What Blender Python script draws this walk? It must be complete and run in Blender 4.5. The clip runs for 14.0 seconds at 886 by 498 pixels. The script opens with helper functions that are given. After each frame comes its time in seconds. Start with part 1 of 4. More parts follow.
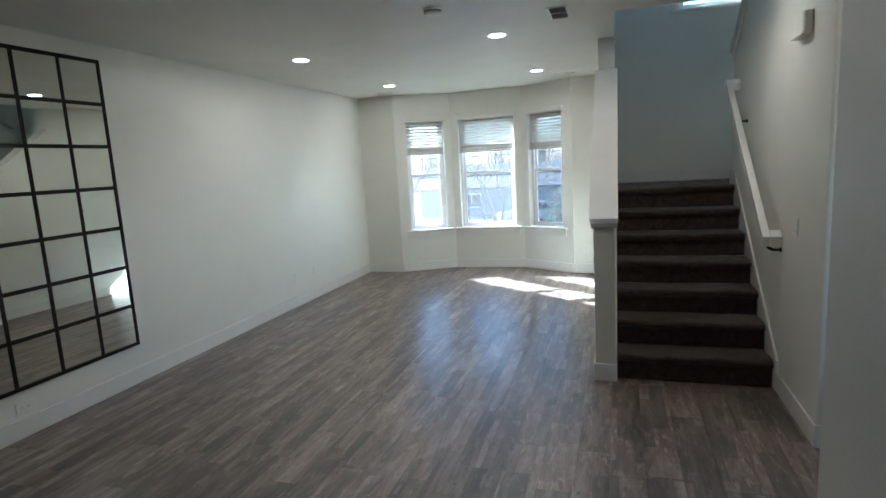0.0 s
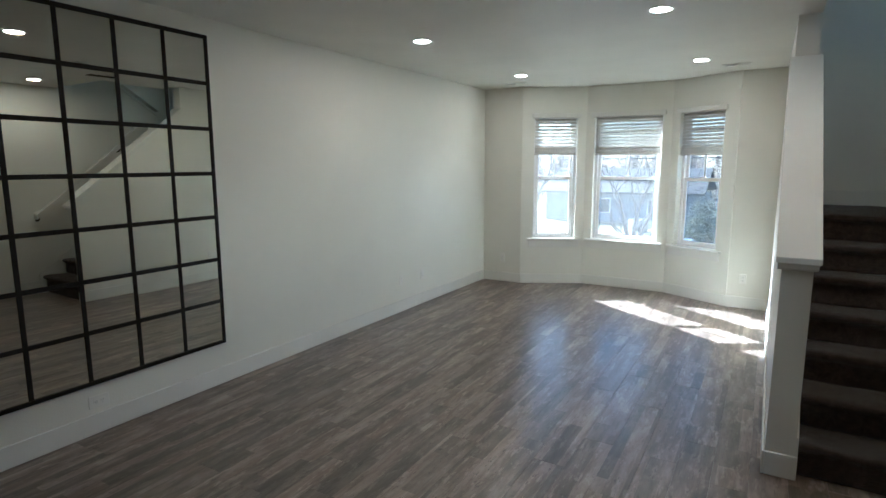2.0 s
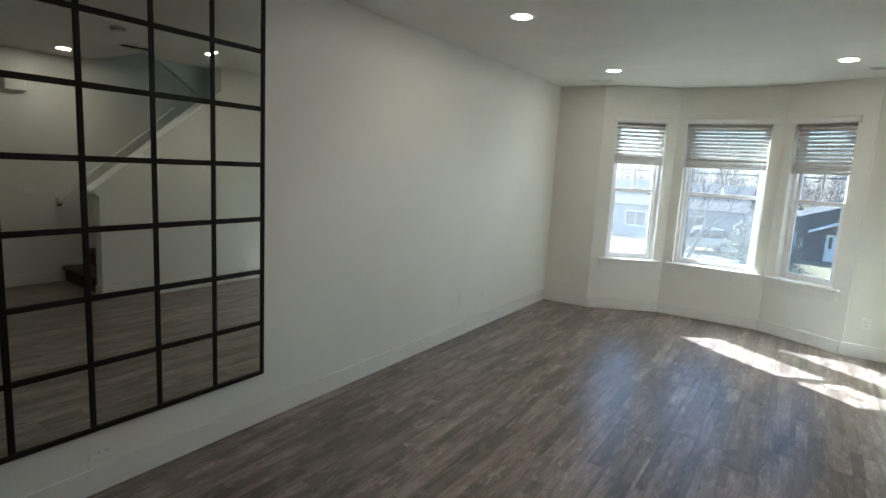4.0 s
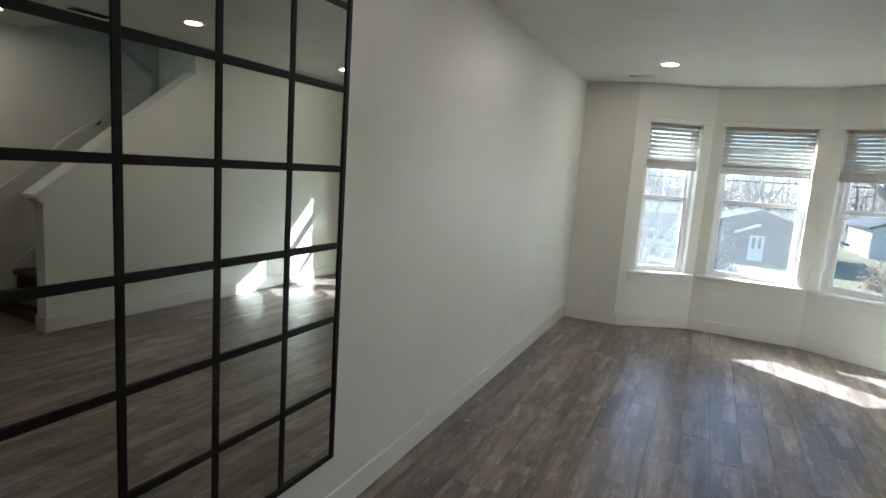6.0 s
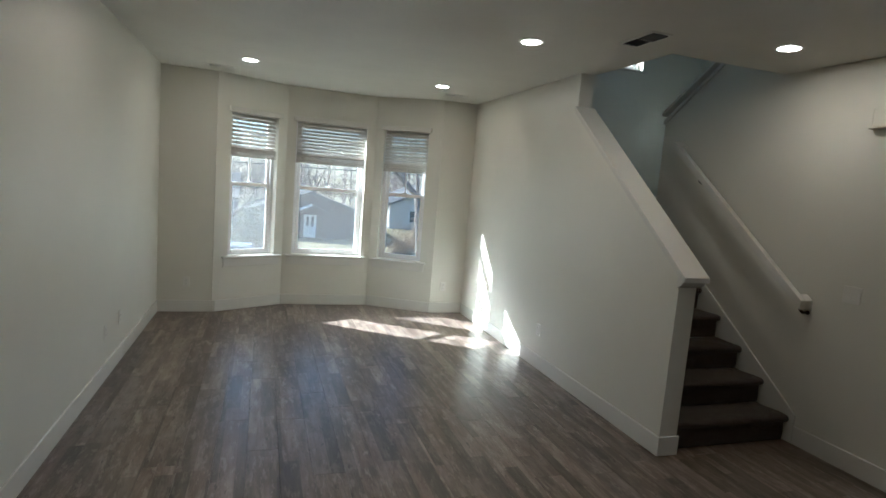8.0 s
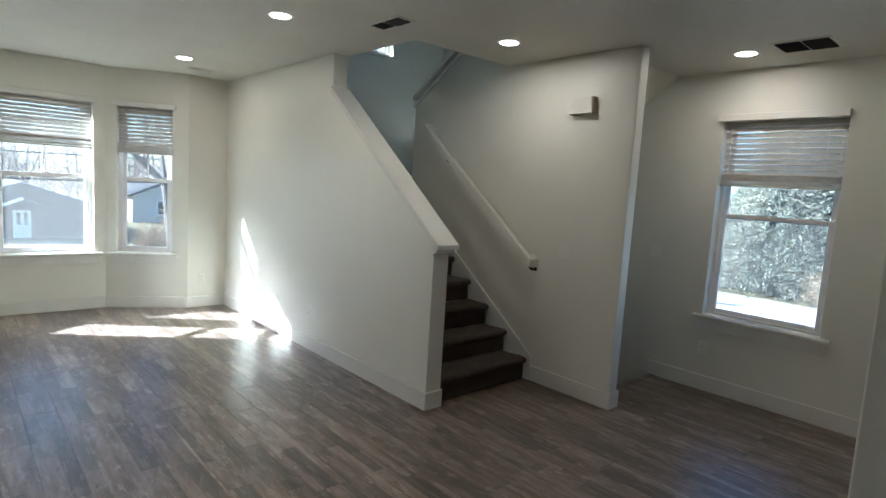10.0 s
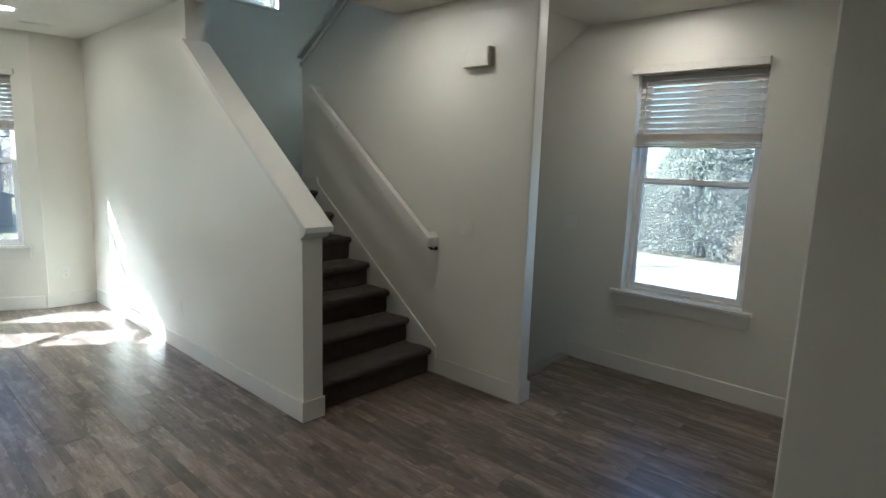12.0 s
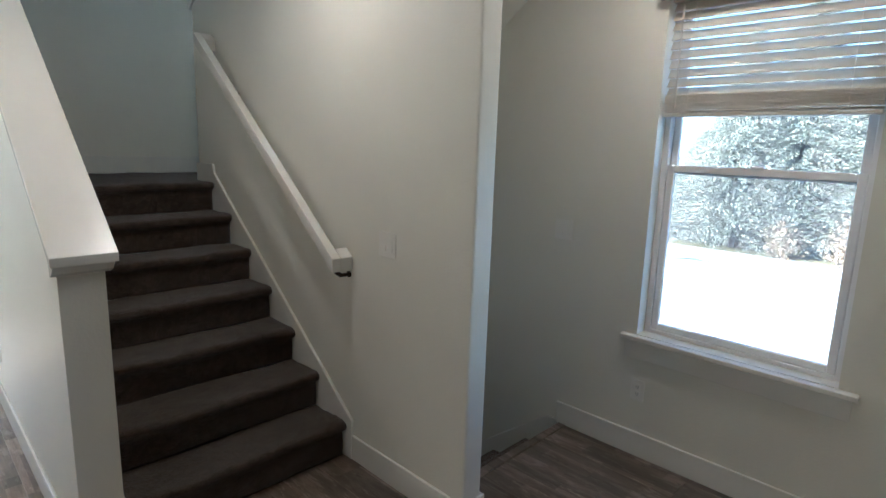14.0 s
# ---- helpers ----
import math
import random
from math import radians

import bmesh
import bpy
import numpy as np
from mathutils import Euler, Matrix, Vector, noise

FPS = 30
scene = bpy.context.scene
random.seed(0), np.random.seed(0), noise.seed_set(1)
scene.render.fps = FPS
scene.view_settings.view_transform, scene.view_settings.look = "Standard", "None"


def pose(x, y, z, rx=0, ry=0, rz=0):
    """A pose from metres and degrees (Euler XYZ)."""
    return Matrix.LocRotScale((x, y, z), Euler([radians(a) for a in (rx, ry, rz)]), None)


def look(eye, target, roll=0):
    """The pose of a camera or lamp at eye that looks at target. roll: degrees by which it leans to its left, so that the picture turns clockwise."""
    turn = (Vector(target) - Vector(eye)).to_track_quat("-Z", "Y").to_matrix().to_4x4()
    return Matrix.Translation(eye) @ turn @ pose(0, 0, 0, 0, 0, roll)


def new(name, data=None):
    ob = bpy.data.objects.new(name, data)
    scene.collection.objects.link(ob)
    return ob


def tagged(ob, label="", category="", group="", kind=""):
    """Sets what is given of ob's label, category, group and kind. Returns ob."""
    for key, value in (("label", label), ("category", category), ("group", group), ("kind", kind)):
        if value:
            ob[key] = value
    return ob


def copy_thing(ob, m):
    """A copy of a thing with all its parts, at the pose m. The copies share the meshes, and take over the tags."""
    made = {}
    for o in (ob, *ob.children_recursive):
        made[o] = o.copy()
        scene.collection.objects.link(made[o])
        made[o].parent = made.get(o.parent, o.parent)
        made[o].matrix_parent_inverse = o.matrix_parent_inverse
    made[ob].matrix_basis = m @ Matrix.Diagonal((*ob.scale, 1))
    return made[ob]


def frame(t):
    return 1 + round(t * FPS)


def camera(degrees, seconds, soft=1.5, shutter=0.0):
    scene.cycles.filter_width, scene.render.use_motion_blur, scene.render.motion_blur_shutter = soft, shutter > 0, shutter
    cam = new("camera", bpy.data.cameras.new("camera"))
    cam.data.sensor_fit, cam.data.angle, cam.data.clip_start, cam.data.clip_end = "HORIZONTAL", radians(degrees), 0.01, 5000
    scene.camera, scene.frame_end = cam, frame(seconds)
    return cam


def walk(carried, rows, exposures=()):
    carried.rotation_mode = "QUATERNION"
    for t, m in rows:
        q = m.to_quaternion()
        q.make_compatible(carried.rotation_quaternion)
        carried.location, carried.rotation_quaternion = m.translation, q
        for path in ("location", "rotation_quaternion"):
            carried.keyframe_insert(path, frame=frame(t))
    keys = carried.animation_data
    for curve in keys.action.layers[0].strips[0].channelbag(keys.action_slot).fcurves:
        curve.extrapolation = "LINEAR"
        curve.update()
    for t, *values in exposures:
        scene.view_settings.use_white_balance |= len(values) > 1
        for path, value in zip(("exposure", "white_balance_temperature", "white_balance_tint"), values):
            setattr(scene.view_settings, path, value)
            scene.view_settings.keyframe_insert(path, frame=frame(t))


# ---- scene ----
cam = camera(77.4, 14.0)
PATH = [
    (0, (0.054, 0.028, 1.679), (-0.554, 1.909, 1.372), -3.3),
    (0.5, (0.027, 0.119, 1.679), (-0.744, 1.94, 1.379), -2.8),
    (1, (-0.072, 0.31, 1.684), (-0.919, 2.096, 1.38), -1.4),
    (1.5, (-0.153, 0.523, 1.693), (-1.067, 2.275, 1.389), -0.4),
    (2, (-0.208, 0.771, 1.702), (-1.21, 2.475, 1.397), -0.1),
    (2.5, (-0.353, 0.934, 1.697), (-1.394, 2.613, 1.389), 0.4),
    (3, (-0.546, 1.075, 1.712), (-1.596, 2.749, 1.402), 1.5),
    (3.5, (-0.769, 1.238, 1.699), (-1.828, 2.906, 1.389), 2.5),
    (4, (-1.061, 1.29, 1.691), (-2.132, 2.952, 1.39), 3.1),
    (6.5, (-2.567, 1.579, 1.668), (-3.195, 3.46, 1.403), 4.8),
    (7, (-2.637, 1.511, 1.681), (-2.908, 3.479, 1.453), 5.3),
    (7.5, (-2.652, 1.365, 1.676), (-2.415, 3.339, 1.456), 4.6),
    (8, (-2.701, 1.255, 1.694), (-2.076, 3.14, 1.461), 4.6),
    (8.5, (-2.714, 1.177, 1.693), (-1.804, 2.944, 1.468), 4.4),
    (9, (-2.717, 1.166, 1.674), (-1.612, 2.819, 1.457), 4.2),
    (11.5, (-2.272, 1.29, 1.62), (-0.816, 2.631, 1.338), 2.2),
    (12, (-1.959, 1.348, 1.633), (-0.494, 2.673, 1.321), 1.9),
    (12.5, (-1.593, 1.519, 1.616), (-0.127, 2.841, 1.292), 2.0),
    (13, (-1.214, 1.653, 1.622), (0.257, 2.963, 1.276), 2.2),
    (13.5, (-0.841, 1.804, 1.611), (0.611, 3.132, 1.255), 2.0),
    (14, (-0.493, 1.976, 1.617), (0.909, 3.355, 1.25), 1.8),
]
walk(cam, [(t, look(*p)) for t, *p in PATH], [(0, 3.37, 4590, 3), (1.5, 3.32, 4640, 3), (3.5, 3.09, 4790, 3), (6.5, 3.02, 4870, 3), (7.0, 2.77, 4870, 3), (7.6, 2.59, 4920, 3), (8.2, 2.62, 5010, 3), (9.0, 2.97, 4910, 4), (11.5, 3.27, 4810, 2), (12.5, 3.35, 4810, 2), (14.0, 3.74, 4790, 6)])

# ---- light ----
SUN_DIR = Vector((0.816, -0.578, -0.597)).normalized()      # the way the sunlight travels
sun_data = bpy.data.lights.new("sun", "SUN")
sun_data.energy, sun_data.angle, sun_data.color = 5.0, radians(0.55), (1.0, 0.91, 0.78)
sun = new("sun", sun_data)
sun.rotation_euler = SUN_DIR.to_track_quat("-Z", "Y").to_euler()
world = bpy.data.worlds.new("world")
scene.world = world
world.use_nodes = True
wn = world.node_tree.nodes
sky = wn.new("ShaderNodeTexSky")
sky.sky_type, sky.sun_disc = "NISHITA", False
sky.sun_elevation = math.asin(-SUN_DIR.z)
sky.sun_rotation = math.atan2(-SUN_DIR.x, -SUN_DIR.y)
sky.air_density, sky.dust_density, sky.ozone_density = 1.0, 0.6, 2.5
wn["Background"].inputs["Strength"].default_value = 0.078
world.node_tree.links.new(sky.outputs["Color"], wn["Background"].inputs["Color"])
LAMP_WATTS = 0.30

# ---- materials ----
def material(name):
    m = bpy.data.materials.new(name)
    m.use_nodes = True
    nt = m.node_tree
    return m, nt, nt.nodes["Principled BSDF"]


def node(nt, kind, **values):
    n = nt.nodes.new(kind)
    for key, value in values.items():
        n.inputs[key.replace("_", " ")].default_value = value
    return n


def ramp(nt, fac, stops):
    r = nt.nodes.new("ShaderNodeValToRGB")
    el = r.color_ramp.elements
    while len(el) < len(stops):
        el.new(0.5)
    for e, (at, c) in zip(el, stops):
        e.position, e.color = at, (*c, 1.0)
    nt.links.new(fac, r.inputs["Fac"])
    return r.outputs["Color"]


def add_bump(nt, bsdf, height, strength, distance):
    b = node(nt, "ShaderNodeBump", Strength=strength, Distance=distance)
    nt.links.new(height, b.inputs["Height"])
    nt.links.new(b.outputs["Normal"], bsdf.inputs["Normal"])
    return b


def mottled(name, low, high, scale=3.0, rough=0.6, grain=0.0, grain_scale=200.0, metal=0.0, space="Object", detail=4.0, spec=0.5):
    """A surface whose colour wanders between two tones, with a fine relief."""
    m, nt, b = material(name)
    co = nt.nodes.new("ShaderNodeTexCoord")
    n = node(nt, "ShaderNodeTexNoise", Scale=scale, Detail=detail, Roughness=0.6)
    nt.links.new(co.outputs[space], n.inputs["Vector"])
    nt.links.new(ramp(nt, n.outputs["Fac"], ((0.3, low), (0.7, high))), b.inputs["Base Color"])
    b.inputs["Roughness"].default_value, b.inputs["Metallic"].default_value = rough, metal
    b.inputs["Specular IOR Level"].default_value = spec
    if grain:
        g = node(nt, "ShaderNodeTexNoise", Scale=grain_scale, Detail=3.0)
        nt.links.new(co.outputs[space], g.inputs["Vector"])
        add_bump(nt, b, g.outputs["Fac"], grain, 0.004)
    return m


PAINT = mottled("wall paint", (0.685, 0.674, 0.590), (0.735, 0.724, 0.638), 0.7, 0.37, 0.28, 95.0)
CEILING = mottled("ceiling paint", (0.665, 0.652, 0.575), (0.725, 0.712, 0.632), 1.6, 0.5, 0.5, 26.0, detail=6.0)
TRIM = mottled("trim paint", (0.705, 0.695, 0.635), (0.755, 0.745, 0.685), 2.0, 0.27, 0.08, 60.0)
VINYL = mottled("window vinyl", (0.80, 0.80, 0.80), (0.85, 0.85, 0.85), 3.0, 0.3)
PLASTIC = mottled("white plastic", (0.71, 0.698, 0.635), (0.76, 0.748, 0.685), 8.0, 0.35)
# Near-black; in slots and duct throats it stands in for their shade.
DARKSLOT = mottled("dark slot", (0.02, 0.02, 0.02), (0.04, 0.04, 0.04), 30.0, 0.6)
BLACK = mottled("black metal", (0.004, 0.004, 0.004), (0.009, 0.008, 0.008), 14.0, 0.55, 0.1, 150.0, spec=0.2)
BRONZE = mottled("dark bronze", (0.02, 0.017, 0.015), (0.04, 0.035, 0.03), 20.0, 0.38, metal=0.8)
SLAT = mottled("blind slat", (0.50, 0.47, 0.415), (0.58, 0.55, 0.49), 6.0, 0.45)
CORD = mottled("cord", (0.62, 0.58, 0.52), (0.7, 0.66, 0.6), 40.0, 0.8)
GALV = mottled("grille metal", (0.5, 0.49, 0.46), (0.62, 0.61, 0.58), 20.0, 0.45)


def make_mirror():
    m, nt, b = material("mirror glass")
    b.inputs["Base Color"].default_value = (0.58, 0.59, 0.54, 1)
    b.inputs["Metallic"].default_value, b.inputs["Roughness"].default_value = 1.0, 0.012
    return m


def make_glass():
    """Pane tinted grey to dim the view outside, veiled by a thin film of dust."""
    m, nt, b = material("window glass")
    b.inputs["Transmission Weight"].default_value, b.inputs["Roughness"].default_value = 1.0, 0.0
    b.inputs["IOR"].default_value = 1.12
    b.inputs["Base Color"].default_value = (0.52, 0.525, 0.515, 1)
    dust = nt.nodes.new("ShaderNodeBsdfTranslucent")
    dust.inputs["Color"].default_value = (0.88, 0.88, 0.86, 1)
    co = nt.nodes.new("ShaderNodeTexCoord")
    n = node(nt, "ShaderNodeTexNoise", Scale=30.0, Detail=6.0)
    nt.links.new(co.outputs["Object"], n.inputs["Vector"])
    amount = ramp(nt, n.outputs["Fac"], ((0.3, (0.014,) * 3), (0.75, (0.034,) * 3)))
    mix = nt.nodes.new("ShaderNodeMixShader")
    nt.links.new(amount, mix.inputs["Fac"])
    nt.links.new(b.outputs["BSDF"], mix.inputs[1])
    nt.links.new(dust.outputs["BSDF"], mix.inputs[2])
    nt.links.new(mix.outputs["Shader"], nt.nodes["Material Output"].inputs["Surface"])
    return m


def make_screen():
    """Fine fibreglass insect mesh: mostly open, faintly bright where the light strikes it."""
    m, nt, b = material("insect screen")
    nt.nodes.remove(b)
    through_mesh = nt.nodes.new("ShaderNodeBsdfTransparent")
    through_mesh.inputs["Color"].default_value = (0.93, 0.93, 0.93, 1)
    fibre = nt.nodes.new("ShaderNodeBsdfTranslucent")
    fibre.inputs["Color"].default_value = (0.72, 0.71, 0.69, 1)
    mix = nt.nodes.new("ShaderNodeMixShader")
    mix.inputs["Fac"].default_value = 0.026
    nt.links.new(through_mesh.outputs["BSDF"], mix.inputs[1])
    nt.links.new(fibre.outputs["BSDF"], mix.inputs[2])
    nt.links.new(mix.outputs["Shader"], nt.nodes["Material Output"].inputs["Surface"])
    return m


def make_plank():
    """Weathered grey-brown vinyl plank: streaks along the length, pale worn spots, a tone of its own for each board."""
    m, nt, b = material("floor plank")
    co = nt.nodes.new("ShaderNodeTexCoord")
    info = nt.nodes.new("ShaderNodeObjectInfo")
    shift = nt.nodes.new("ShaderNodeVectorMath")
    shift.operation = "MULTIPLY_ADD"
    shift.inputs[1].default_value = (1, 1, 1)
    spread = nt.nodes.new("ShaderNodeCombineXYZ")
    times = nt.nodes.new("ShaderNodeMath")
    times.operation, times.inputs[1].default_value = "MULTIPLY", 57.0
    nt.links.new(info.outputs["Random"], times.inputs[0])
    for k in "XYZ":
        nt.links.new(times.outputs[0], spread.inputs[k])
    nt.links.new(co.outputs["Object"], shift.inputs[0])
    nt.links.new(spread.outputs[0], shift.inputs[2])

    def noise_at(sx, sy, scale, detail):
        mp = nt.nodes.new("ShaderNodeMapping")
        mp.inputs["Scale"].default_value = (sx, sy, 1)
        nt.links.new(shift.outputs[0], mp.inputs["Vector"])
        n = node(nt, "ShaderNodeTexNoise", Scale=scale, Detail=detail, Roughness=0.68, Distortion=0.25)
        nt.links.new(mp.outputs[0], n.inputs["Vector"])
        return n.outputs["Fac"]
    turn = nt.nodes.new("ShaderNodeMapping")
    turn.inputs["Rotation"].default_value = (0, 0, math.pi / 2)
    nt.links.new(shift.outputs[0], turn.inputs["Vector"])
    strips = node(nt, "ShaderNodeTexBrick", Color1=(0, 0, 0, 1), Color2=(1, 1, 1, 1), Mortar=(0.35, 0.35, 0.35, 1), Scale=1.0, Mortar_Size=0.0006, Brick_Width=0.66, Row_Height=0.0905)
    strips.offset, strips.offset_frequency = 0.37, 2
    nt.links.new(turn.outputs[0], strips.inputs["Vector"])
    streak = noise_at(6, 0.6, 2.2, 7.0)
    blotch = noise_at(4.5, 1.0, 2.2, 6.0)
    grain = noise_at(60, 2.0, 3.0, 5.0)
    base = ramp(nt, streak, ((0.28, (0.066, 0.048, 0.038)), (0.5, (0.138, 0.105, 0.084)), (0.74, (0.26, 0.211, 0.173))))
    pale = ramp(nt, blotch, ((0.46, (0, 0, 0)), (0.70, (0.85, 0.85, 0.85))))
    mix = nt.nodes.new("ShaderNodeMixRGB")
    mix.inputs["Color2"].default_value = (0.32, 0.275, 0.235, 1)
    nt.links.new(pale, mix.inputs["Fac"])
    nt.links.new(base, mix.inputs["Color1"])
    # pale scuffed smears and dark saw marks, broken up and short
    smear = nt.nodes.new("ShaderNodeMixRGB")
    smear.inputs["Color2"].default_value = (0.36, 0.315, 0.265, 1)
    nt.links.new(ramp(nt, noise_at(11, 2.6, 2.4, 8.0), ((0.54, (0, 0, 0)), (0.62, (0.55, 0.55, 0.55)))), smear.inputs["Fac"])
    nt.links.new(mix.outputs[0], smear.inputs["Color1"])
    marks = nt.nodes.new("ShaderNodeMixRGB")
    marks.inputs["Color2"].default_value = (0.045, 0.034, 0.028, 1)
    nt.links.new(ramp(nt, noise_at(16, 4.5, 2.7, 7.0), ((0.34, (0.7, 0.7, 0.7)), (0.40, (0, 0, 0)))), marks.inputs["Fac"])
    nt.links.new(smear.outputs[0], marks.inputs["Color1"])
    tone = ramp(nt, strips.outputs["Color"], ((0.0, (0.58, 0.565, 0.55)), (0.5, (0.90, 0.885, 0.87)), (1.0, (1.36, 1.33, 1.29))))
    mul = nt.nodes.new("ShaderNodeMixRGB")
    mul.blend_type, mul.inputs["Fac"].default_value = "MULTIPLY", 1.0
    nt.links.new(marks.outputs[0], mul.inputs["Color1"])
    nt.links.new(tone, mul.inputs["Color2"])
    gr = nt.nodes.new("ShaderNodeMixRGB")
    gr.blend_type, gr.inputs["Fac"].default_value = "MULTIPLY", 0.2
    nt.links.new(mul.outputs[0], gr.inputs["Color1"])
    nt.links.new(ramp(nt, grain, ((0.35, (0.62, 0.6, 0.6)), (0.6, (1.05, 1.05, 1.05)))), gr.inputs["Color2"])
    nt.links.new(gr.outputs[0], b.inputs["Base Color"])
    rr = nt.nodes.new("ShaderNodeMapRange")
    rr.inputs["To Min"].default_value, rr.inputs["To Max"].default_value = 0.26, 0.40
    nt.links.new(streak, rr.inputs["Value"])
    nt.links.new(rr.outputs[0], b.inputs["Roughness"])
    b.inputs["Specular IOR Level"].default_value = 0.72
    add_bump(nt, b, grain, 0.2, 0.0012)
    return m


def make_carpet():
    """Short dark taupe pile, mottled tuft by tuft."""
    m, nt, b = material("stair carpet")
    co = nt.nodes.new("ShaderNodeTexCoord")
    n = node(nt, "ShaderNodeTexNoise", Scale=130.0, Detail=4.0, Roughness=0.75)
    w = node(nt, "ShaderNodeTexNoise", Scale=22.0, Detail=6.0, Roughness=0.72)
    nt.links.new(co.outputs["Object"], n.inputs["Vector"])
    nt.links.new(co.outputs["Object"], w.inputs["Vector"])
    fine = ramp(nt, n.outputs["Fac"], ((0.3, (0.010, 0.0072, 0.006)), (0.7, (0.088, 0.066, 0.055))))
    mul = nt.nodes.new("ShaderNodeMixRGB")
    mul.blend_type, mul.inputs["Fac"].default_value = "MULTIPLY", 0.8
    nt.links.new(fine, mul.inputs["Color1"])
    nt.links.new(ramp(nt, w.outputs["Fac"], ((0.36, (0.5, 0.48, 0.46)), (0.66, (1.9, 1.8, 1.7)))), mul.inputs["Color2"])
    nt.links.new(mul.outputs[0], b.inputs["Base Color"])
    b.inputs["Roughness"].default_value = 0.95
    b.inputs["Sheen Weight"].default_value = 0.25
    b.inputs["Specular IOR Level"].default_value = 0.1
    add_bump(nt, b, n.outputs["Fac"], 1.0, 0.012)
    return m


def make_glow(name, colour, strength):
    m, nt, b = material(name)
    b.inputs["Base Color"].default_value = (0.8, 0.8, 0.8, 1)
    b.inputs["Emission Color"].default_value = (*colour, 1)
    b.inputs["Emission Strength"].default_value = strength
    return m


MIRROR, GLASS, PLANK, CARPET, SCREEN = make_mirror(), make_glass(), make_plank(), make_carpet(), make_screen()
LAMP_GLOW = make_glow("lamp diffuser", (1.0, 0.9, 0.74), 14.0)

GRASS = mottled("spring lawn", (0.16, 0.14, 0.065), (0.29, 0.245, 0.125), 0.35, 0.9, 0.6, 12.0, detail=8.0)
ASPHALT = mottled("asphalt", (0.045, 0.045, 0.047), (0.075, 0.075, 0.075), 1.4, 0.85, 0.4, 60.0)
CONCRETE = mottled("pale concrete", (0.42, 0.41, 0.39), (0.54, 0.53, 0.505), 1.1, 0.8, 0.3, 40.0)
BARK = mottled("bark", (0.10, 0.08, 0.068), (0.24, 0.195, 0.165), 5.0, 0.9, 0.9, 30.0)
TWIG = mottled("far twigs", (0.24, 0.19, 0.165), (0.40, 0.32, 0.28), 0.3, 0.9)
NEEDLE = mottled("spruce needles", (0.12, 0.14, 0.10), (0.42, 0.43, 0.33), 1.2, 0.6)
SHRUB = mottled("dry shrub", (0.13, 0.13, 0.10), (0.3, 0.27, 0.2), 4.0, 0.85)
REED = mottled("dry reed grass", (0.35, 0.24, 0.14), (0.5, 0.38, 0.25), 4.0, 0.85)
SIDING = mottled("brown siding", (0.095, 0.072, 0.062), (0.135, 0.108, 0.095), 2.0, 0.8)
SIDING_GREY = mottled("grey siding", (0.22, 0.23, 0.25), (0.3, 0.31, 0.33), 2.0, 0.8)
SIDING_PALE = mottled("pale siding", (0.50, 0.47, 0.43), (0.60, 0.57, 0.53), 2.0, 0.8)
SHINGLE = mottled("roof shingle", (0.075, 0.07, 0.07), (0.12, 0.115, 0.11), 6.0, 0.9, 0.4, 30.0)
HOUSE_WHITE = mottled("white house trim", (0.7, 0.7, 0.69), (0.8, 0.8, 0.79), 3.0, 0.6)
HOUSE_GLASS = mottled("dark house glass", (0.03, 0.035, 0.04), (0.06, 0.07, 0.08), 2.0, 0.1)
CAR_PAINT = mottled("silver car paint", (0.55, 0.56, 0.58), (0.62, 0.63, 0.65), 3.0, 0.25, metal=0.6)
TYRE = mottled("tyre rubber", (0.02, 0.02, 0.02), (0.035, 0.035, 0.035), 10.0, 0.85)
POLE_WOOD = mottled("pole wood", (0.12, 0.09, 0.07), (0.2, 0.16, 0.13), 5.0, 0.9)


# ---- builders ----
def part(name, bm, mat, parent=None, label="", smooth=False):
    me = bpy.data.meshes.new(name)
    bm.normal_update()
    bm.to_mesh(me)
    bm.free()
    if mat:
        me.materials.append(mat)
    if smooth:
        me.polygons.foreach_set("use_smooth", [True] * len(me.polygons))
    ob = new(name, me)
    if parent:
        ob.parent = parent
    return tagged(ob, label)


def empty(name, m, label, category, group="", kind=""):
    ob = new(name)
    ob.matrix_world = m
    ob.empty_display_size = 0.1
    return tagged(ob, label, category, group, kind)


def box(bm, x0, y0, z0, x1, y1, z1, bevel=0.0, segments=1, m=None):
    """One box into bm, its edges rounded by bevel."""
    vs = bmesh.ops.create_cube(bm, size=1.0, matrix=Matrix.LocRotScale(((x0 + x1) / 2, (y0 + y1) / 2, (z0 + z1) / 2), None, (x1 - x0, y1 - y0, z1 - z0)))["verts"]
    if bevel:
        es = list({e for v in vs for e in v.link_edges})
        out = bmesh.ops.bevel(bm, geom=es, offset=bevel, segments=segments, affect="EDGES", profile=0.6)
        vs = [v for v in bm.verts if v.is_valid and v in set(out["verts"]) | set(v for v in vs if v.is_valid)]
    if m:
        bmesh.ops.transform(bm, matrix=m, verts=vs)
    return bm


def boxes(*rows, bevel=0.0):
    bm = bmesh.new()
    for r in rows:
        box(bm, *r, bevel=bevel)
    return bm


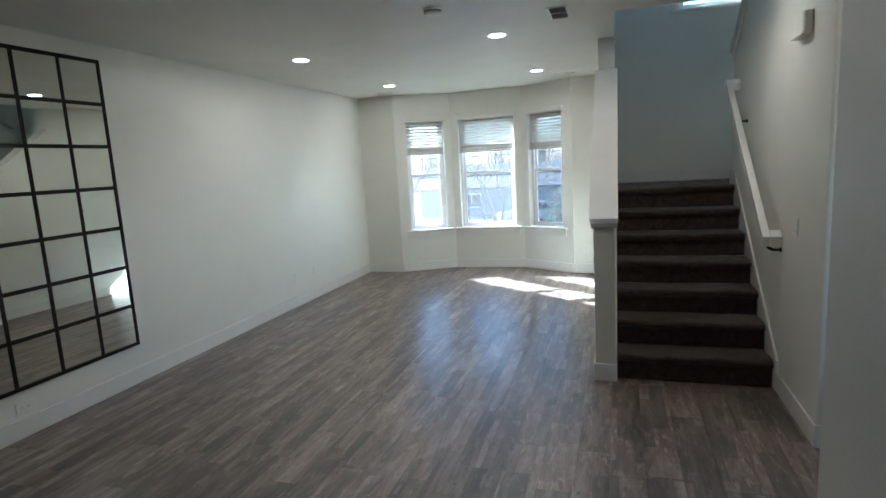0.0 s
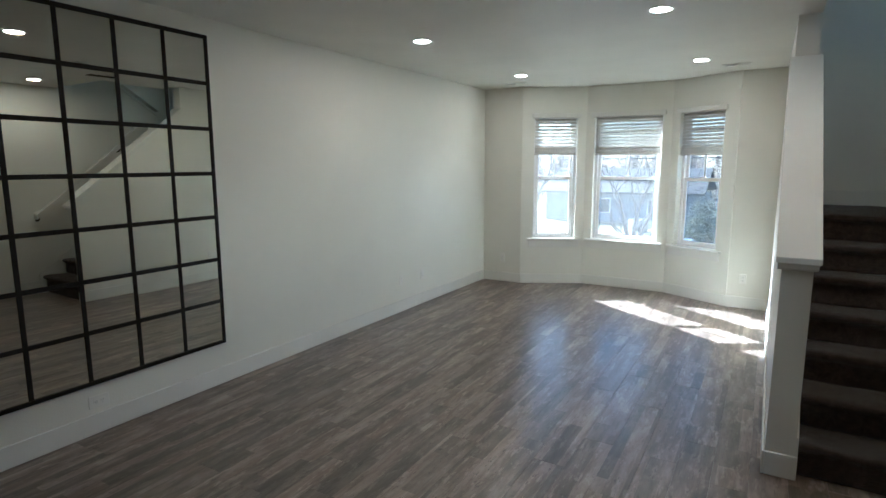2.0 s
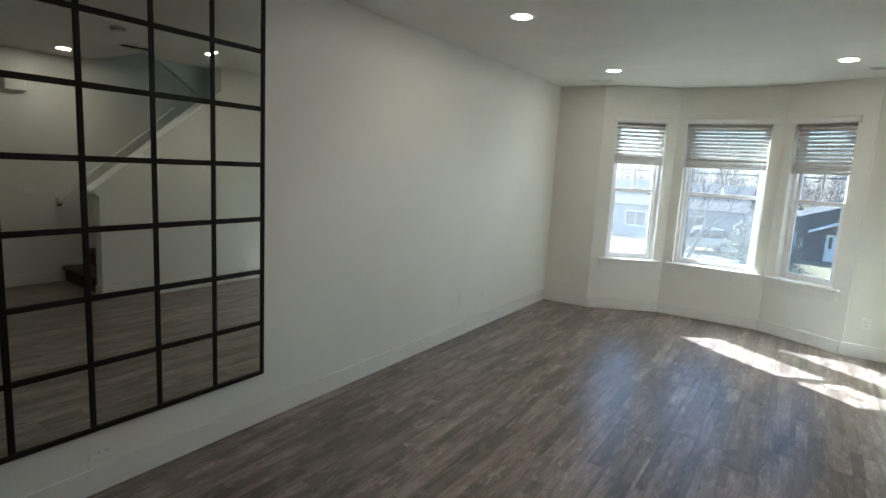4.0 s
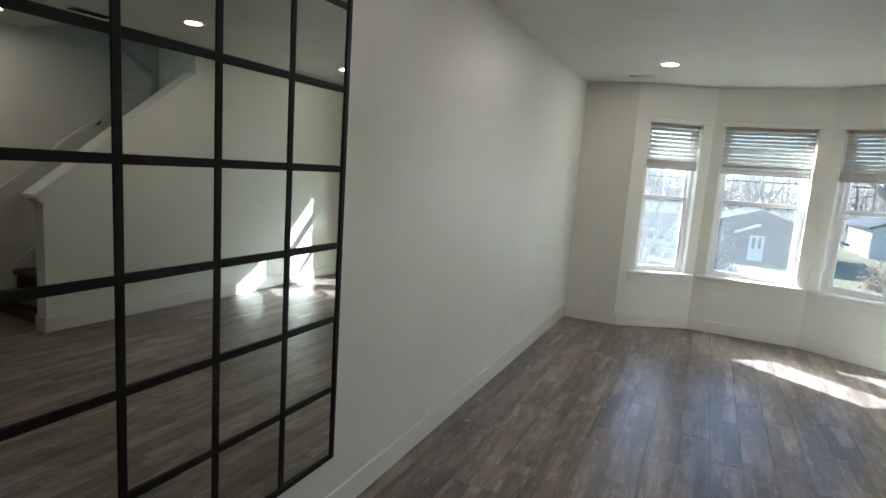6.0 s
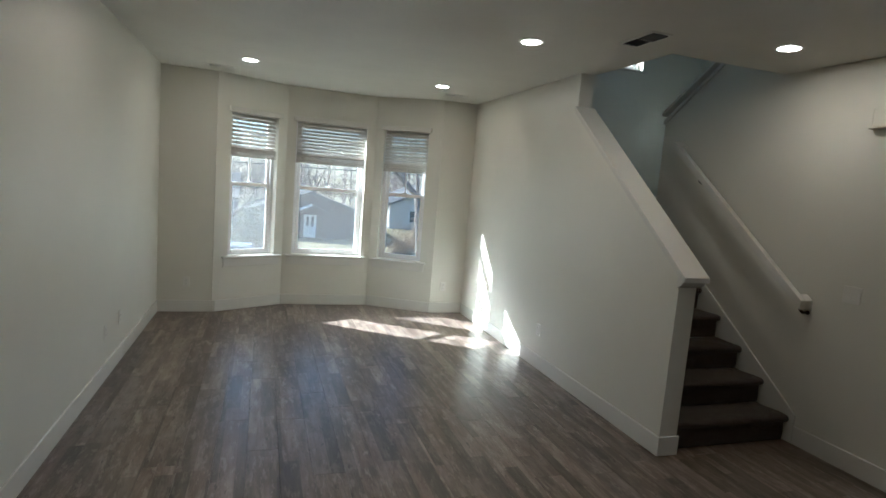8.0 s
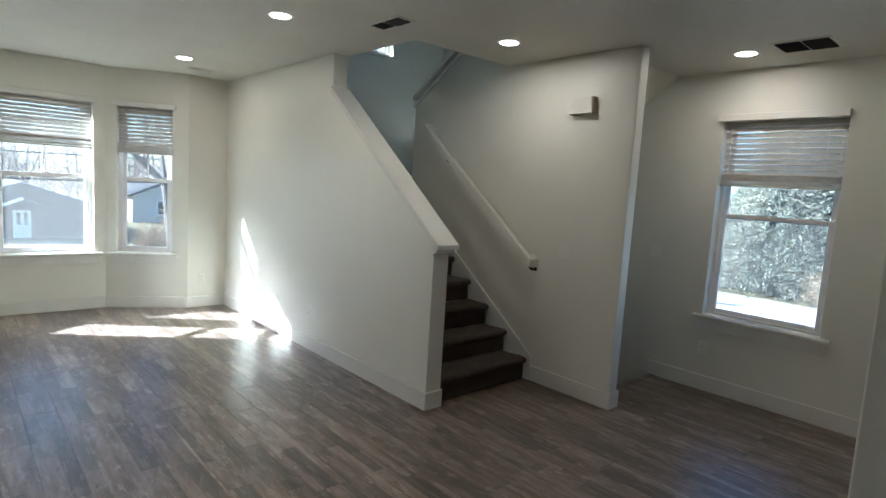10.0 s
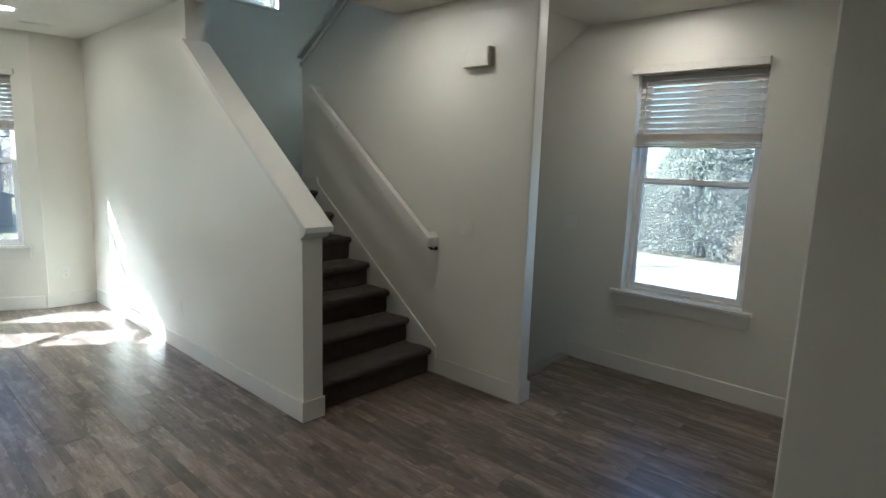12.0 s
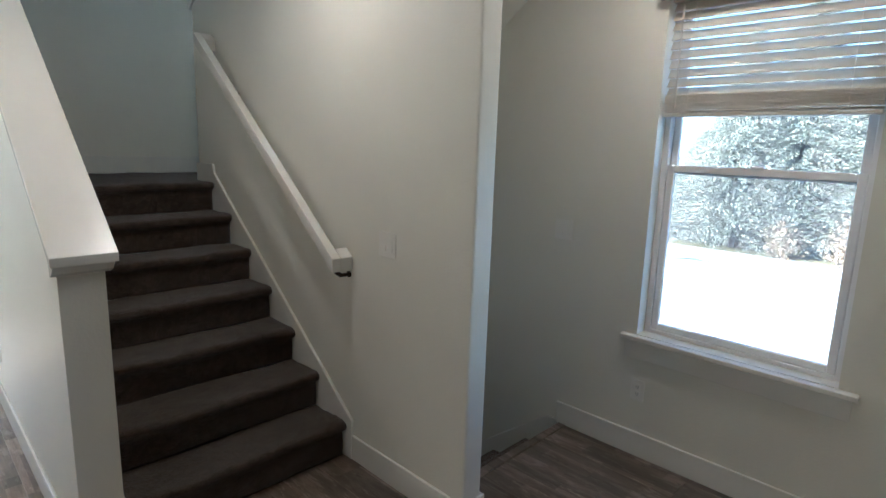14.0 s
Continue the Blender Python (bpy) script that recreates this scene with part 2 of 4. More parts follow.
def prism(points, a0, a1, axis="x", bevel=0.0):
    """A flat outline drawn out along an axis. For x the outline is (y, z), for y (x, z), for z (x, y)."""
    bm = bmesh.new()
    def at(p, a):
        return {"x": (a, p[0], p[1]), "y": (p[0], a, p[1]), "z": (p[0], p[1], a)}[axis]
    lo = [bm.verts.new(at(p, a0)) for p in points]
    hi = [bm.verts.new(at(p, a1)) for p in points]
    n = len(points)
    bm.faces.new(lo)
    bm.faces.new(hi[::-1])
    for i in range(n):
        bm.faces.new((lo[i], hi[i], hi[(i + 1) % n], lo[(i + 1) % n]))
    bmesh.ops.recalc_face_normals(bm, faces=bm.faces[:])
    if bevel:
        bmesh.ops.bevel(bm, geom=bm.edges[:], offset=bevel, segments=2, affect="EDGES", profile=0.6)
    return bm


def disc(bm, r0, r1, z0, z1, n=32, m=None):
    """A closed cone or cylinder about z."""
    out = bmesh.ops.create_cone(bm, cap_ends=True, segments=n, radius1=r0, radius2=r1, depth=z1 - z0, matrix=(m or Matrix()) @ Matrix.Translation((0, 0, (z0 + z1) / 2)))
    return out["verts"]


def ring(bm, profile, n=36):
    """A turned shape: (radius, z) points spun about z."""
    rows = [[bm.verts.new((r * math.cos(2 * math.pi * i / n), r * math.sin(2 * math.pi * i / n), z)) for i in range(n)] for r, z in profile]
    for a, b in zip(rows, rows[1:]):
        for i in range(n):
            bm.faces.new((a[i], a[(i + 1) % n], b[(i + 1) % n], b[i]))
    bmesh.ops.recalc_face_normals(bm, faces=bm.faces[:])
    return bm


def rod(bm, p, q, r0, r1=None, n=6):
    """A tapered rod from p to q."""
    p, q = Vector(p), Vector(q)
    d = q - p
    if d.length < 1e-5:
        return
    t = d.to_track_quat("Z", "Y").to_matrix()
    r1 = r0 if r1 is None else r1
    a = [bm.verts.new(p + t @ Vector((r0 * math.cos(2 * math.pi * i / n), r0 * math.sin(2 * math.pi * i / n), 0))) for i in range(n)]
    b = [bm.verts.new(q + t @ Vector((r1 * math.cos(2 * math.pi * i / n), r1 * math.sin(2 * math.pi * i / n), 0))) for i in range(n)]
    for i in range(n):
        bm.faces.new((a[i], a[(i + 1) % n], b[(i + 1) % n], b[i]))
    bm.faces.new(a[::-1])
    bm.faces.new(b)


def tube(bm, line, n=12):
    """One bent tapered tube through (point, radius) pairs, its rings level."""
    rows = [[bm.verts.new(p + Vector((r * math.cos(2 * math.pi * i / n), r * math.sin(2 * math.pi * i / n), 0))) for i in range(n)] for p, r in line]
    for a, b in zip(rows, rows[1:]):
        for i in range(n):
            bm.faces.new((a[i], a[(i + 1) % n], b[(i + 1) % n], b[i]))
    bm.faces.new(rows[0][::-1])
    bm.faces.new(rows[-1])


def structure(name, bm, mat, label, category):
    return tagged(part(name, bm, mat), label, category, kind="structure")


# ---- the plan ----
LEFT, BACK, CEIL = -3.805, 8.082, 2.74
BAY = ((-3.205, BACK), (-2.447, 8.494), (-1.338, 8.494), (-0.583, BACK))
SX0, SX1 = 0.02, 1.082           # the stair, between the half wall and the dividing wall
HALF0 = -0.122                   # the half wall's face to the room
DIV1 = 1.192                     # the dividing wall's far face
NOOK = 2.225                      # the window wall of the nook
FAR = 6.85                       # the stairwell's far wall
LAND = 1.33                      # the landing's height
RISE, RUN, NOSE = 0.19, 0.25, 4.175
REAR = -9.0
T = 0.16
UP = 5.30


def facet(a, b):
    """A wall's own axes: x along it from a to b, y outward, z up."""
    d = Vector((b[0] - a[0], b[1] - a[1], 0))
    return Matrix.Translation((a[0], a[1], 0)) @ Matrix.Rotation(math.atan2(d.y, d.x), 4, "Z"), d.length


def wall_with_opening(length, s0, s1, z0, z1, top, thick, low=0.0, ends=(0.0, 0.0)):
    e0, e1 = ends
    return boxes((-e0, 0, low, s0, thick, top), (s1, 0, low, length + e1, thick, top), (s0, 0, low, s1, thick, z0), (s0, 0, z1, s1, thick, top))

# ---- walls, ceilings ----
structure("wall_west", boxes((LEFT - T, REAR, 0, LEFT, BACK + T, CEIL)), PAINT, "long white painted living room wall with light orange-peel texture", "wall")
structure("wall_south", boxes((LEFT - T, REAR - T, 0, NOOK + T, REAR, CEIL)), PAINT, "plain white painted wall closing the room", "wall")
structure("wall_north_left", boxes((LEFT, BACK, 0, BAY[0][0], BACK + T, CEIL)), PAINT, "white painted wall beside the bay window", "wall")
structure("wall_north_right", boxes((BAY[3][0], BACK, 0, HALF0, BACK + T, CEIL)), PAINT, "white painted wall beside the bay window", "wall")
structure("wall_half", prism(((4.132, 0), (BACK + T, 0), (BACK + T, CEIL), (5.615, CEIL), (5.615, 2.42), (5.58, 2.40), (4.132, 1.24)), HALF0, SX0), PAINT,
          "white painted half wall sloping up beside the stairs", "wall")
structure("wall_divider", prism(((3.36, 0), (5.95, 0), (5.95, 2.50), (4.62, 3.39), (4.62, CEIL), (3.36, CEIL)), SX1, DIV1, bevel=0.012), PAINT,
          "white painted wall between the stairs and the nook", "wall")
structure("wall_hall", boxes((0.59, REAR, 0, NOOK, 1.735, CEIL), bevel=0.010), PAINT, "white painted wall ending in a corner at the nook opening", "wall")
EW = (3.6, 5.1, 3.85, 5.15)       # an unseen upstairs opening above the turning flight, added to light the stairwell
NW = dict(y0=2.31, y1=3.195, z0=0.672, z1=2.335)
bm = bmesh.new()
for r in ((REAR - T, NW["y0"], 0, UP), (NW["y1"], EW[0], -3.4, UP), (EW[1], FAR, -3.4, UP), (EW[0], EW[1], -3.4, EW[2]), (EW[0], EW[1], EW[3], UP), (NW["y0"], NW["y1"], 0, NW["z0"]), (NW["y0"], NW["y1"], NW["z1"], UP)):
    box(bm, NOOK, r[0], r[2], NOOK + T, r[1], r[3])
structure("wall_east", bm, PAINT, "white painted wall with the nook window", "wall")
bm = bmesh.new()
UW = (0.66, 1.40, 3.17, 4.5)
for r in ((HALF0, UW[0], -3.4, UP), (UW[1], NOOK + T, -3.4, UP), (UW[0], UW[1], -3.4, UW[2]), (UW[0], UW[1], UW[3], UP)):
    box(bm, r[0] if r[0] > SX0 else SX0, FAR, r[2], r[1], FAR + T, r[3])
structure("wall_stairwell", bm, PAINT, "tall white stairwell wall with a high window", "wall")
structure("wall_upper", boxes((HALF0, 5.6125, CEIL, SX0, FAR + T, UP), (HALF0, 3.0, 3.04, SX0, 5.6125, UP), (SX0, 3.0, 3.04, DIV1, 3.12, UP), (DIV1, 3.0, 3.04, NOOK, 3.12, UP)), PAINT, "white walls of the upper stairwell", "wall")
# Unseen overhang added to keep direct sun out of the stairwell.
structure("sun_overhang", boxes((-0.4, FAR + T, 4.58, NOOK + 0.6, FAR + T + 1.45, 4.7)), HOUSE_WHITE, "unseen white overhang added to block sun from the stairwell window", "roof")
structure("ceiling_upper", boxes((HALF0, 3.0, UP, NOOK + T, FAR + T, UP + 0.1)), CEILING, "white upper stairwell ceiling", "ceiling")
bm = boxes((LEFT - T, REAR - T, CEIL, HALF0, BACK + T, 3.04), (HALF0, REAR - T, CEIL, SX0, 5.612, CEIL + 0.3), (SX0, REAR - T, CEIL, DIV1, 4.655, 3.04),
           (DIV1, REAR - T, CEIL, NOOK + T, 3.66, 3.04))
structure("ceiling", bm, CEILING, "white textured ceiling with recessed lamps", "ceiling")
bay_out = [(-3.30, BACK + 0.1), (-2.5, 8.68), (-1.28, 8.68), (-0.48, BACK + 0.1)]
structure("ceiling_bay", prism(bay_out, CEIL + 0.003, 3.03, "z"), CEILING, "white textured ceiling of the bay", "ceiling")
structure("soffit", prism(((3.64, CEIL), (5.95, 1.02), (5.95, 1.24), (3.64, 3.0)), DIV1, NOOK), PAINT, "sloping white underside of the upper stairs", "ceiling")

FACETS = []
for i, (s0, s1) in enumerate(((0.15, 0.745), (0.112, 0.995), (0.112, 0.707))):
    m, length = facet(BAY[i], BAY[i + 1])
    ob = structure("wall_bay_%d" % (i + 1), wall_with_opening(length, s0, s1, 0.655, 2.335, CEIL, T, ends=(0.0 if i == 1 else 0.02, 0.0 if i == 1 else 0.02)), PAINT,
                   "white painted bay wall around its window", "wall")
    ob.matrix_world = m
    FACETS.append((m, length, s0, s1))


# ---- windows ----
def window(name, m, s0, s1, z0, z1, rail, muntin, label, stool=(0.055, 0.07), apron=0.10, stile=(0.035, 0.042)):
    """A vinyl single-hung window in its opening; x along the wall, y outward, 0 at the inner face."""
    w = empty(name, m, label, "window", kind="structure")
    fy0, fy1, fw, fb = 0.085, 0.155, stile[0], 0.020
    part("window_frame", boxes((s0, fy0, z0, s0 + fw, fy1, z1), (s1 - fw, fy0, z0, s1, fy1, z1), (s0 + fw, fy0, z0, s1 - fw, fy1, z0 + fb), (s0 + fw, fy0, z1 - fw, s1 - fw, fy1, z1), bevel=0.003), VINYL, w)
    sw = stile[1]
    for nm, a, b, y0, y1 in (("lower_sash", z0 + fb, rail + 0.022, 0.092, 0.118), ("upper_sash", rail - 0.022, z1 - fw, 0.122, 0.148)):
        x0, x1 = s0 + fw + 0.002, s1 - fw - 0.002
        sash = part(nm, boxes((x0, y0, a, x0 + sw, y1, b), (x1 - sw, y0, a, x1, y1, b), (x0 + sw, y0, a, x1 - sw, y1, a + sw), (x0 + sw, y0, b - sw, x1 - sw, y1, b), bevel=0.004), VINYL, w)
        ym = (y0 + y1) / 2
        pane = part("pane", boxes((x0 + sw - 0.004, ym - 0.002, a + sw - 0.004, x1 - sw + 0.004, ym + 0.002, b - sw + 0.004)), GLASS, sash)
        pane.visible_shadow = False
        if muntin and nm == "upper_sash":
            xm = (x0 + x1) / 2
            part("muntin", boxes((xm - 0.009, ym - 0.007, a + sw, xm + 0.009, ym - 0.003, b - sw)), VINYL, sash)
    xm = (s0 + s1) / 2
    mesh = part("insect_screen", boxes((s0 + fw + 0.002, 0.150, z0 + fb + 0.002, s1 - fw - 0.002, 0.1508, rail + 0.01)), SCREEN, w, "fine grey insect screen")
    mesh.visible_shadow = False
    part("sash_lock", boxes((xm - 0.03, 0.082, rail + 0.023, xm + 0.03, 0.118, rail + 0.035), bevel=0.004), VINYL, w)
    part("window_sill", boxes((s0 - 0.075, -stool[0], z0 - 0.028, s1 + 0.075, 0.0, z0 - 0.002), (s0 + 0.001, 0.0, z0 - 0.028, s1 - 0.001, 0.088, z0 - 0.002), bevel=0.004), TRIM, w, "white painted sill board")
    part("apron", boxes((s0 - 0.055, -0.018, z0 - 0.028 - apron, s1 + 0.055, -0.001, z0 - 0.029), bevel=0.002), TRIM, w)
    return w


def blind(m, s0, s1, z1, bottom, tilt, label, group, y0=0.045, over=(0.035, 0.035)):
    """A faux-wood venetian blind half raised: valance, hanging slats, a packed stack, cords and a wand."""
    b = empty("window_blind", m, label, "blind", group)
    o0, o1 = over
    part("valance", boxes((s0 - o0, -0.046, z1 - 0.012, s1 + o1, -0.032, z1 + 0.046), (s0 - o0, -0.032, z1 - 0.01, s0 - o0 + 0.014, -0.002, z1 + 0.045),
                          (s1 + o1 - 0.014, -0.032, z1 - 0.01, s1 + o1, -0.002, z1 + 0.045), bevel=0.004), TRIM, b, "white moulded valance")
    part("headrail", boxes((s0 + 0.006, y0 - 0.02, z1 - 0.014, s1 - 0.006, y0 + 0.02, z1 - 0.003)), SLAT, b)
    stack = 0.105
    me = None
    def slat(z, ang, jitter):
        nonlocal me
        if me is None:
            bm = boxes((s0 + 0.014, -0.025, -0.0014, s1 - 0.014, 0.025, 0.0014))
            ob = part("slat", bm, SLAT, b)
            me = ob.data
        else:
            ob = new("slat", me)
            ob.parent = b
        ob.matrix_local = Matrix.Translation((0, y0, z)) @ Matrix.Rotation(radians(ang), 4, "X") @ Matrix.Rotation(radians(jitter), 4, "Y")
    top, low = z1 - 0.036, bottom + stack + 0.012
    n = int(round((top - low) / 0.043))
    for i in range(n + 1):
        slat(top + (low - top) * i / n, tilt + random.uniform(-0.7, 0.7), random.uniform(-0.06, 0.06))
    k = 21
    for i in range(k):
        slat(bottom + 0.0205 + (stack - 0.026) * i / (k - 1), random.uniform(-3, 3), random.uniform(-0.14, 0.14))
    part("bottom_rail", boxes((s0 + 0.008, y0 - 0.026, bottom, s1 - 0.008, y0 + 0.026, bottom + 0.017), bevel=0.004), SLAT, b)
    for f in (0.17, 0.83) if s1 - s0 < 0.7 else (0.14, 0.86):
        x = s0 + (s1 - s0) * f
        bm = bmesh.new()
        for dy in (-0.027, 0.027):
            rod(bm, (x, y0 + dy, bottom + 0.01), (x, y0 + dy, z1 - 0.03), 0.0013)
        for i in range(7):
            a = random.uniform(0, 6.28)
            rod(bm, (x, y0 - 0.028, bottom + 0.02 + 0.012 * i), (x + 0.02 * math.cos(a), y0 - 0.033, bottom + 0.026 + 0.012 * i + 0.006 * math.sin(a)), 0.0016)
        part("ladder_cord", bm, CORD, b)
    bm = bmesh.new()
    rod(bm, (s0 + 0.07, y0 - 0.038, bottom + 0.03), (s0 + 0.068, y0 - 0.036, z1 - 0.04), 0.0045, n=8)
    part("wand", bm, SLAT, b, "thin tilt wand")
    return b


GB = "venetian blinds of the bay"
for i, (m, length, s0, s1) in enumerate(FACETS):
    window("window_%d" % (i + 1), m, s0, s1, 0.655, 2.335, 1.50, True, "white vinyl single-hung window with a divided upper sash")
    blind(m, s0, s1, 2.335, (1.82, 1.815, 1.80)[i], (41, 46, 47)[i], ("pale faux-wood venetian blind half raised in the narrow bay window", "pale faux-wood venetian blind half raised in the wide bay window",
          "pale faux-wood venetian blind half raised in the shaded bay window")[i], GB)
nook_m = Matrix.Translation((NOOK, NW["y1"], 0)) @ Matrix.Rotation(-math.pi / 2, 4, "Z")
nl = NW["y1"] - NW["y0"]
window("window_4", nook_m, 0.0, nl, NW["z0"], NW["z1"], 1.535, False, "white vinyl single-hung window with a wide sill in the nook", stool=(0.045, 0.07), stile=(0.030, 0.034))
blind(nook_m, 0.0, nl, NW["z1"], 1.79, 54, "pale faux-wood venetian blind half raised over the nook window", "venetian blind of the nook", over=(0.035, 0.004))
up_m = Matrix.Translation((UW[0], FAR, 0))
# Added window, never in view: lets blue sky light fill the stairwell.
window("window_6", Matrix.Translation((NOOK, EW[1], 0)) @ Matrix.Rotation(-math.pi / 2, 4, "Z"), 0.0, EW[1] - EW[0], EW[2], EW[3], 4.5, False, "unseen upstairs window added to bring sky light into the stairwell", apron=0.004, stool=(0.004, 0.01))
window("window_5", up_m, 0.0, UW[1] - UW[0], UW[2], UW[3], 3.85, False, "white vinyl window high in the stairwell", apron=0.004, stool=(0.004, 0.01))


# ---- stairs ----
def carpet_step(name, parent, y, z, x0, x1, way=1, depth=RUN, drop=RISE, seed=0, under=9.0):
    """A carpeted step: riser, rounded nosing and tread, a little lumpy. way +1 climbs towards +y."""
    prof = [(0.030, -drop), (0.030, -0.075), (0.026, -0.055), (0.010, -0.048), (-0.004, -0.038), (-0.010, -0.022), (-0.006, -0.008), (0.006, 0.0), (0.03, 0.003), (0.09, 0.002), (0.16, 0.001), (depth + 0.03, 0.0)]
    fine = [prof[0]]
    for a, b in zip(prof, prof[1:]):
        k = max(1, int(math.hypot(b[0] - a[0], b[1] - a[1]) / 0.014))
        fine += [(a[0] + (b[0] - a[0]) * j / k, a[1] + (b[1] - a[1]) * j / k) for j in range(1, k + 1)]
    prof = fine
    n = 64
    bm = bmesh.new()
    rows = []
    for i in range(n + 1):
        x = x0 + (x1 - x0) * i / n
        row = []
        for dy, dz in prof:
            k = noise.noise(Vector((x * 5, dy * 7 + seed * 3.7, dz * 7)))
            g = noise.noise(Vector((x * 42, dy * 42 + seed * 9.1, dz * 42)))
            k = 0.008 * k + 0.0035 * g
            row.append(bm.verts.new((x, y + way * (dy + k), z + dz + (k if dz > -0.1 else 0))))
        low = bm.verts.new((x, y + way * (depth + 0.03), z - min(drop, under)))
        rows.append(row + [low])
    for a, b in zip(rows, rows[1:]):
        for j in range(len(a)):
            bm.faces.new((a[j], a[(j + 1) % len(a)], b[(j + 1) % len(b)], b[j]))
    bm.faces.new(rows[0])
    bm.faces.new(rows[-1][::-1])
    bmesh.ops.recalc_face_normals(bm, faces=bm.faces[:])
    return part(name, bm, CARPET, parent, smooth=True)


stair = empty("staircase", pose(0.5, NOSE, 0), "straight flight of stairs covered in dark taupe carpet", "stairs", kind="structure")
inv = Matrix.Translation((-0.5, -NOSE, 0))
for i in range(7):
    s = carpet_step("step", stair, NOSE + RUN * i, RISE * (i + 1), SX0 + 0.002, SX1 - 0.018, depth=RUN if i < 6 else FAR - NOSE - RUN * 6 - 0.032, seed=i)
    s.matrix_local = inv
upper = empty("upper_stairs", pose(1.7, 5.7, LAND), "upper carpeted flight turning back above the nook", "stairs", kind="structure")
inv = Matrix.Translation((-1.7, -5.7, -LAND))
carpet_step("landing", upper, 5.70, LAND, DIV1 + 0.002, NOOK - 0.018, depth=FAR - 5.70 - 0.032, drop=0.02, seed=20).matrix_local = inv
part("landing_edge", boxes((SX1 - 0.02, 5.952, LAND - 0.1, DIV1 + 0.004, FAR - 0.03, LAND - 0.001), bevel=0.002), CARPET, upper).matrix_local = inv
for i in range(8):
    carpet_step("step", upper, 5.69 - RUN * i, LAND + RISE * (i + 1), DIV1 + 0.002, NOOK - 0.018, way=-1, seed=30 + i, under=0.02).matrix_local = inv
lower = empty("lower_stairs", pose(1.7, 3.6, 0), "carpeted flight going down from the nook", "stairs", kind="structure")
inv = Matrix.Translation((-1.7, -3.6, 0))
for i in range(11):
    carpet_step("step", lower, 3.60 + RUN * (i + 1), -RISE * (i + 1), DIV1 + 0.002, NOOK - 0.018, way=-1, drop=RISE + 0.02, seed=50 + i).matrix_local = inv
structure("lower_stair_floor", boxes((DIV1, 6.2, -2.55, NOOK, FAR, -2.45)), CARPET, "dark carpet at the foot of the lower stairs", "floor")
structure("wall_lower", boxes((SX1, 3.55, -2.6, DIV1, FAR, -0.24), (DIV1, 3.40, -2.6, NOOK, 3.59, -0.24)), PAINT, "white wall beside the lower stairs", "wall")

# sloping boards along the stairs
SL = RISE / RUN
def skirt(name, x0, x1, pts, label):
    return structure(name, prism(pts, x0, x1, bevel=0.003), TRIM, label, "trim")
skirt("trim_stair", SX1 - 0.017, SX1 - 0.001, ((4.13, 0.001), (4.13, 0.215), (4.19, 0.262), (5.675, 0.262 + SL * 1.485), (5.69, LAND + 0.12), (5.949, LAND + 0.12), (5.949, LAND), (5.70, LAND - 0.2), (4.4, 0.001)), "white skirting board rising along the stairs")
skirt("trim_stair_half", SX0 + 0.001, SX0 + 0.012, ((4.145, 0.001), (4.145, 0.235), (5.68, 0.26 + SL * 1.53), (FAR - 0.02, LAND + 0.13), (FAR - 0.02, LAND), (5.70, LAND - 0.2), (4.4, 0.001)), "white skirting board rising along the half wall")
skirt("trim_lower", NOOK - 0.017, NOOK - 0.001, ((3.642, -0.30), (3.642, 0.02), (3.70, 0.02), (6.4, 0.02 - SL * 2.70), (6.4, -0.40 - SL * 2.70), (3.72, -0.40)), "white skirting board going down beside the lower stairs")
structure("trim_landing", boxes((SX0 + 0.013, FAR - 0.016, LAND, NOOK - 0.02, FAR - 0.001, LAND + 0.13), bevel=0.003), TRIM, "white baseboard round the landing", "trim")

# cap of the half wall, and of the divider's upper slope
def sloped_cap(name, y0, z0, y1, z1, x0, x1, thick, label, moulding=True):
    c = empty(name, pose((x0 + x1) / 2, y0, z0), label, "trim", kind="structure")
    inv = Matrix.Translation((-(x0 + x1) / 2, -y0, -z0))
    bm = prism(((y0, z0), (y1, z1), (y1, z1 + thick * 1.25), (y0, z0 + thick * 1.25)), x0, x1, bevel=0.004)
    part("cap_board", bm, TRIM, c).matrix_local = inv
    if moulding:
        k = (z1 - z0) / (y1 - y0)
        for a, b in ((x0 + 0.010, HALF0 - 0.001), (SX0 + 0.001, x1 - 0.010)):
            part("moulding", prism(((y0 + 0.03, z0 + 0.03 * k - 0.03), (y1, z1 - 0.03), (y1, z1 - 0.001), (y0 + 0.03, z0 + 0.03 * k - 0.001)), min(a, b), max(a, b)), TRIM, c).matrix_local = inv
        part("end_moulding", prism(((y0 + 0.018, z0 - 0.001), (4.131, z0 + 0.05), (4.131, z0 - 0.045), (y0 + 0.045, z0 - 0.03)), HALF0 - 0.02, SX0 + 0.02, bevel=0.003), TRIM, c).matrix_local = inv
    return c
sloped_cap("trim_half_wall_cap", 4.055, 1.195, 5.612, 2.425, -0.152, 0.048, 0.026, "white painted cap board sloping along the half wall")
cap = sloped_cap("trim_divider_cap", 5.97, 2.535, 4.64, 3.425, SX1 - 0.035, DIV1 + 0.035, 0.028, "white painted cap board of the upper stair wall", moulding=False)
part("moulding", prism(((5.96, 2.50 - 0.045), (4.64, 3.385 - 0.045), (4.64, 3.385 - 0.005), (5.96, 2.50 - 0.005)), SX1 - 0.014, SX1 - 0.001), TRIM, cap).matrix_local = Matrix.Translation((-(SX1 + DIV1) / 2, -5.97, -2.535))


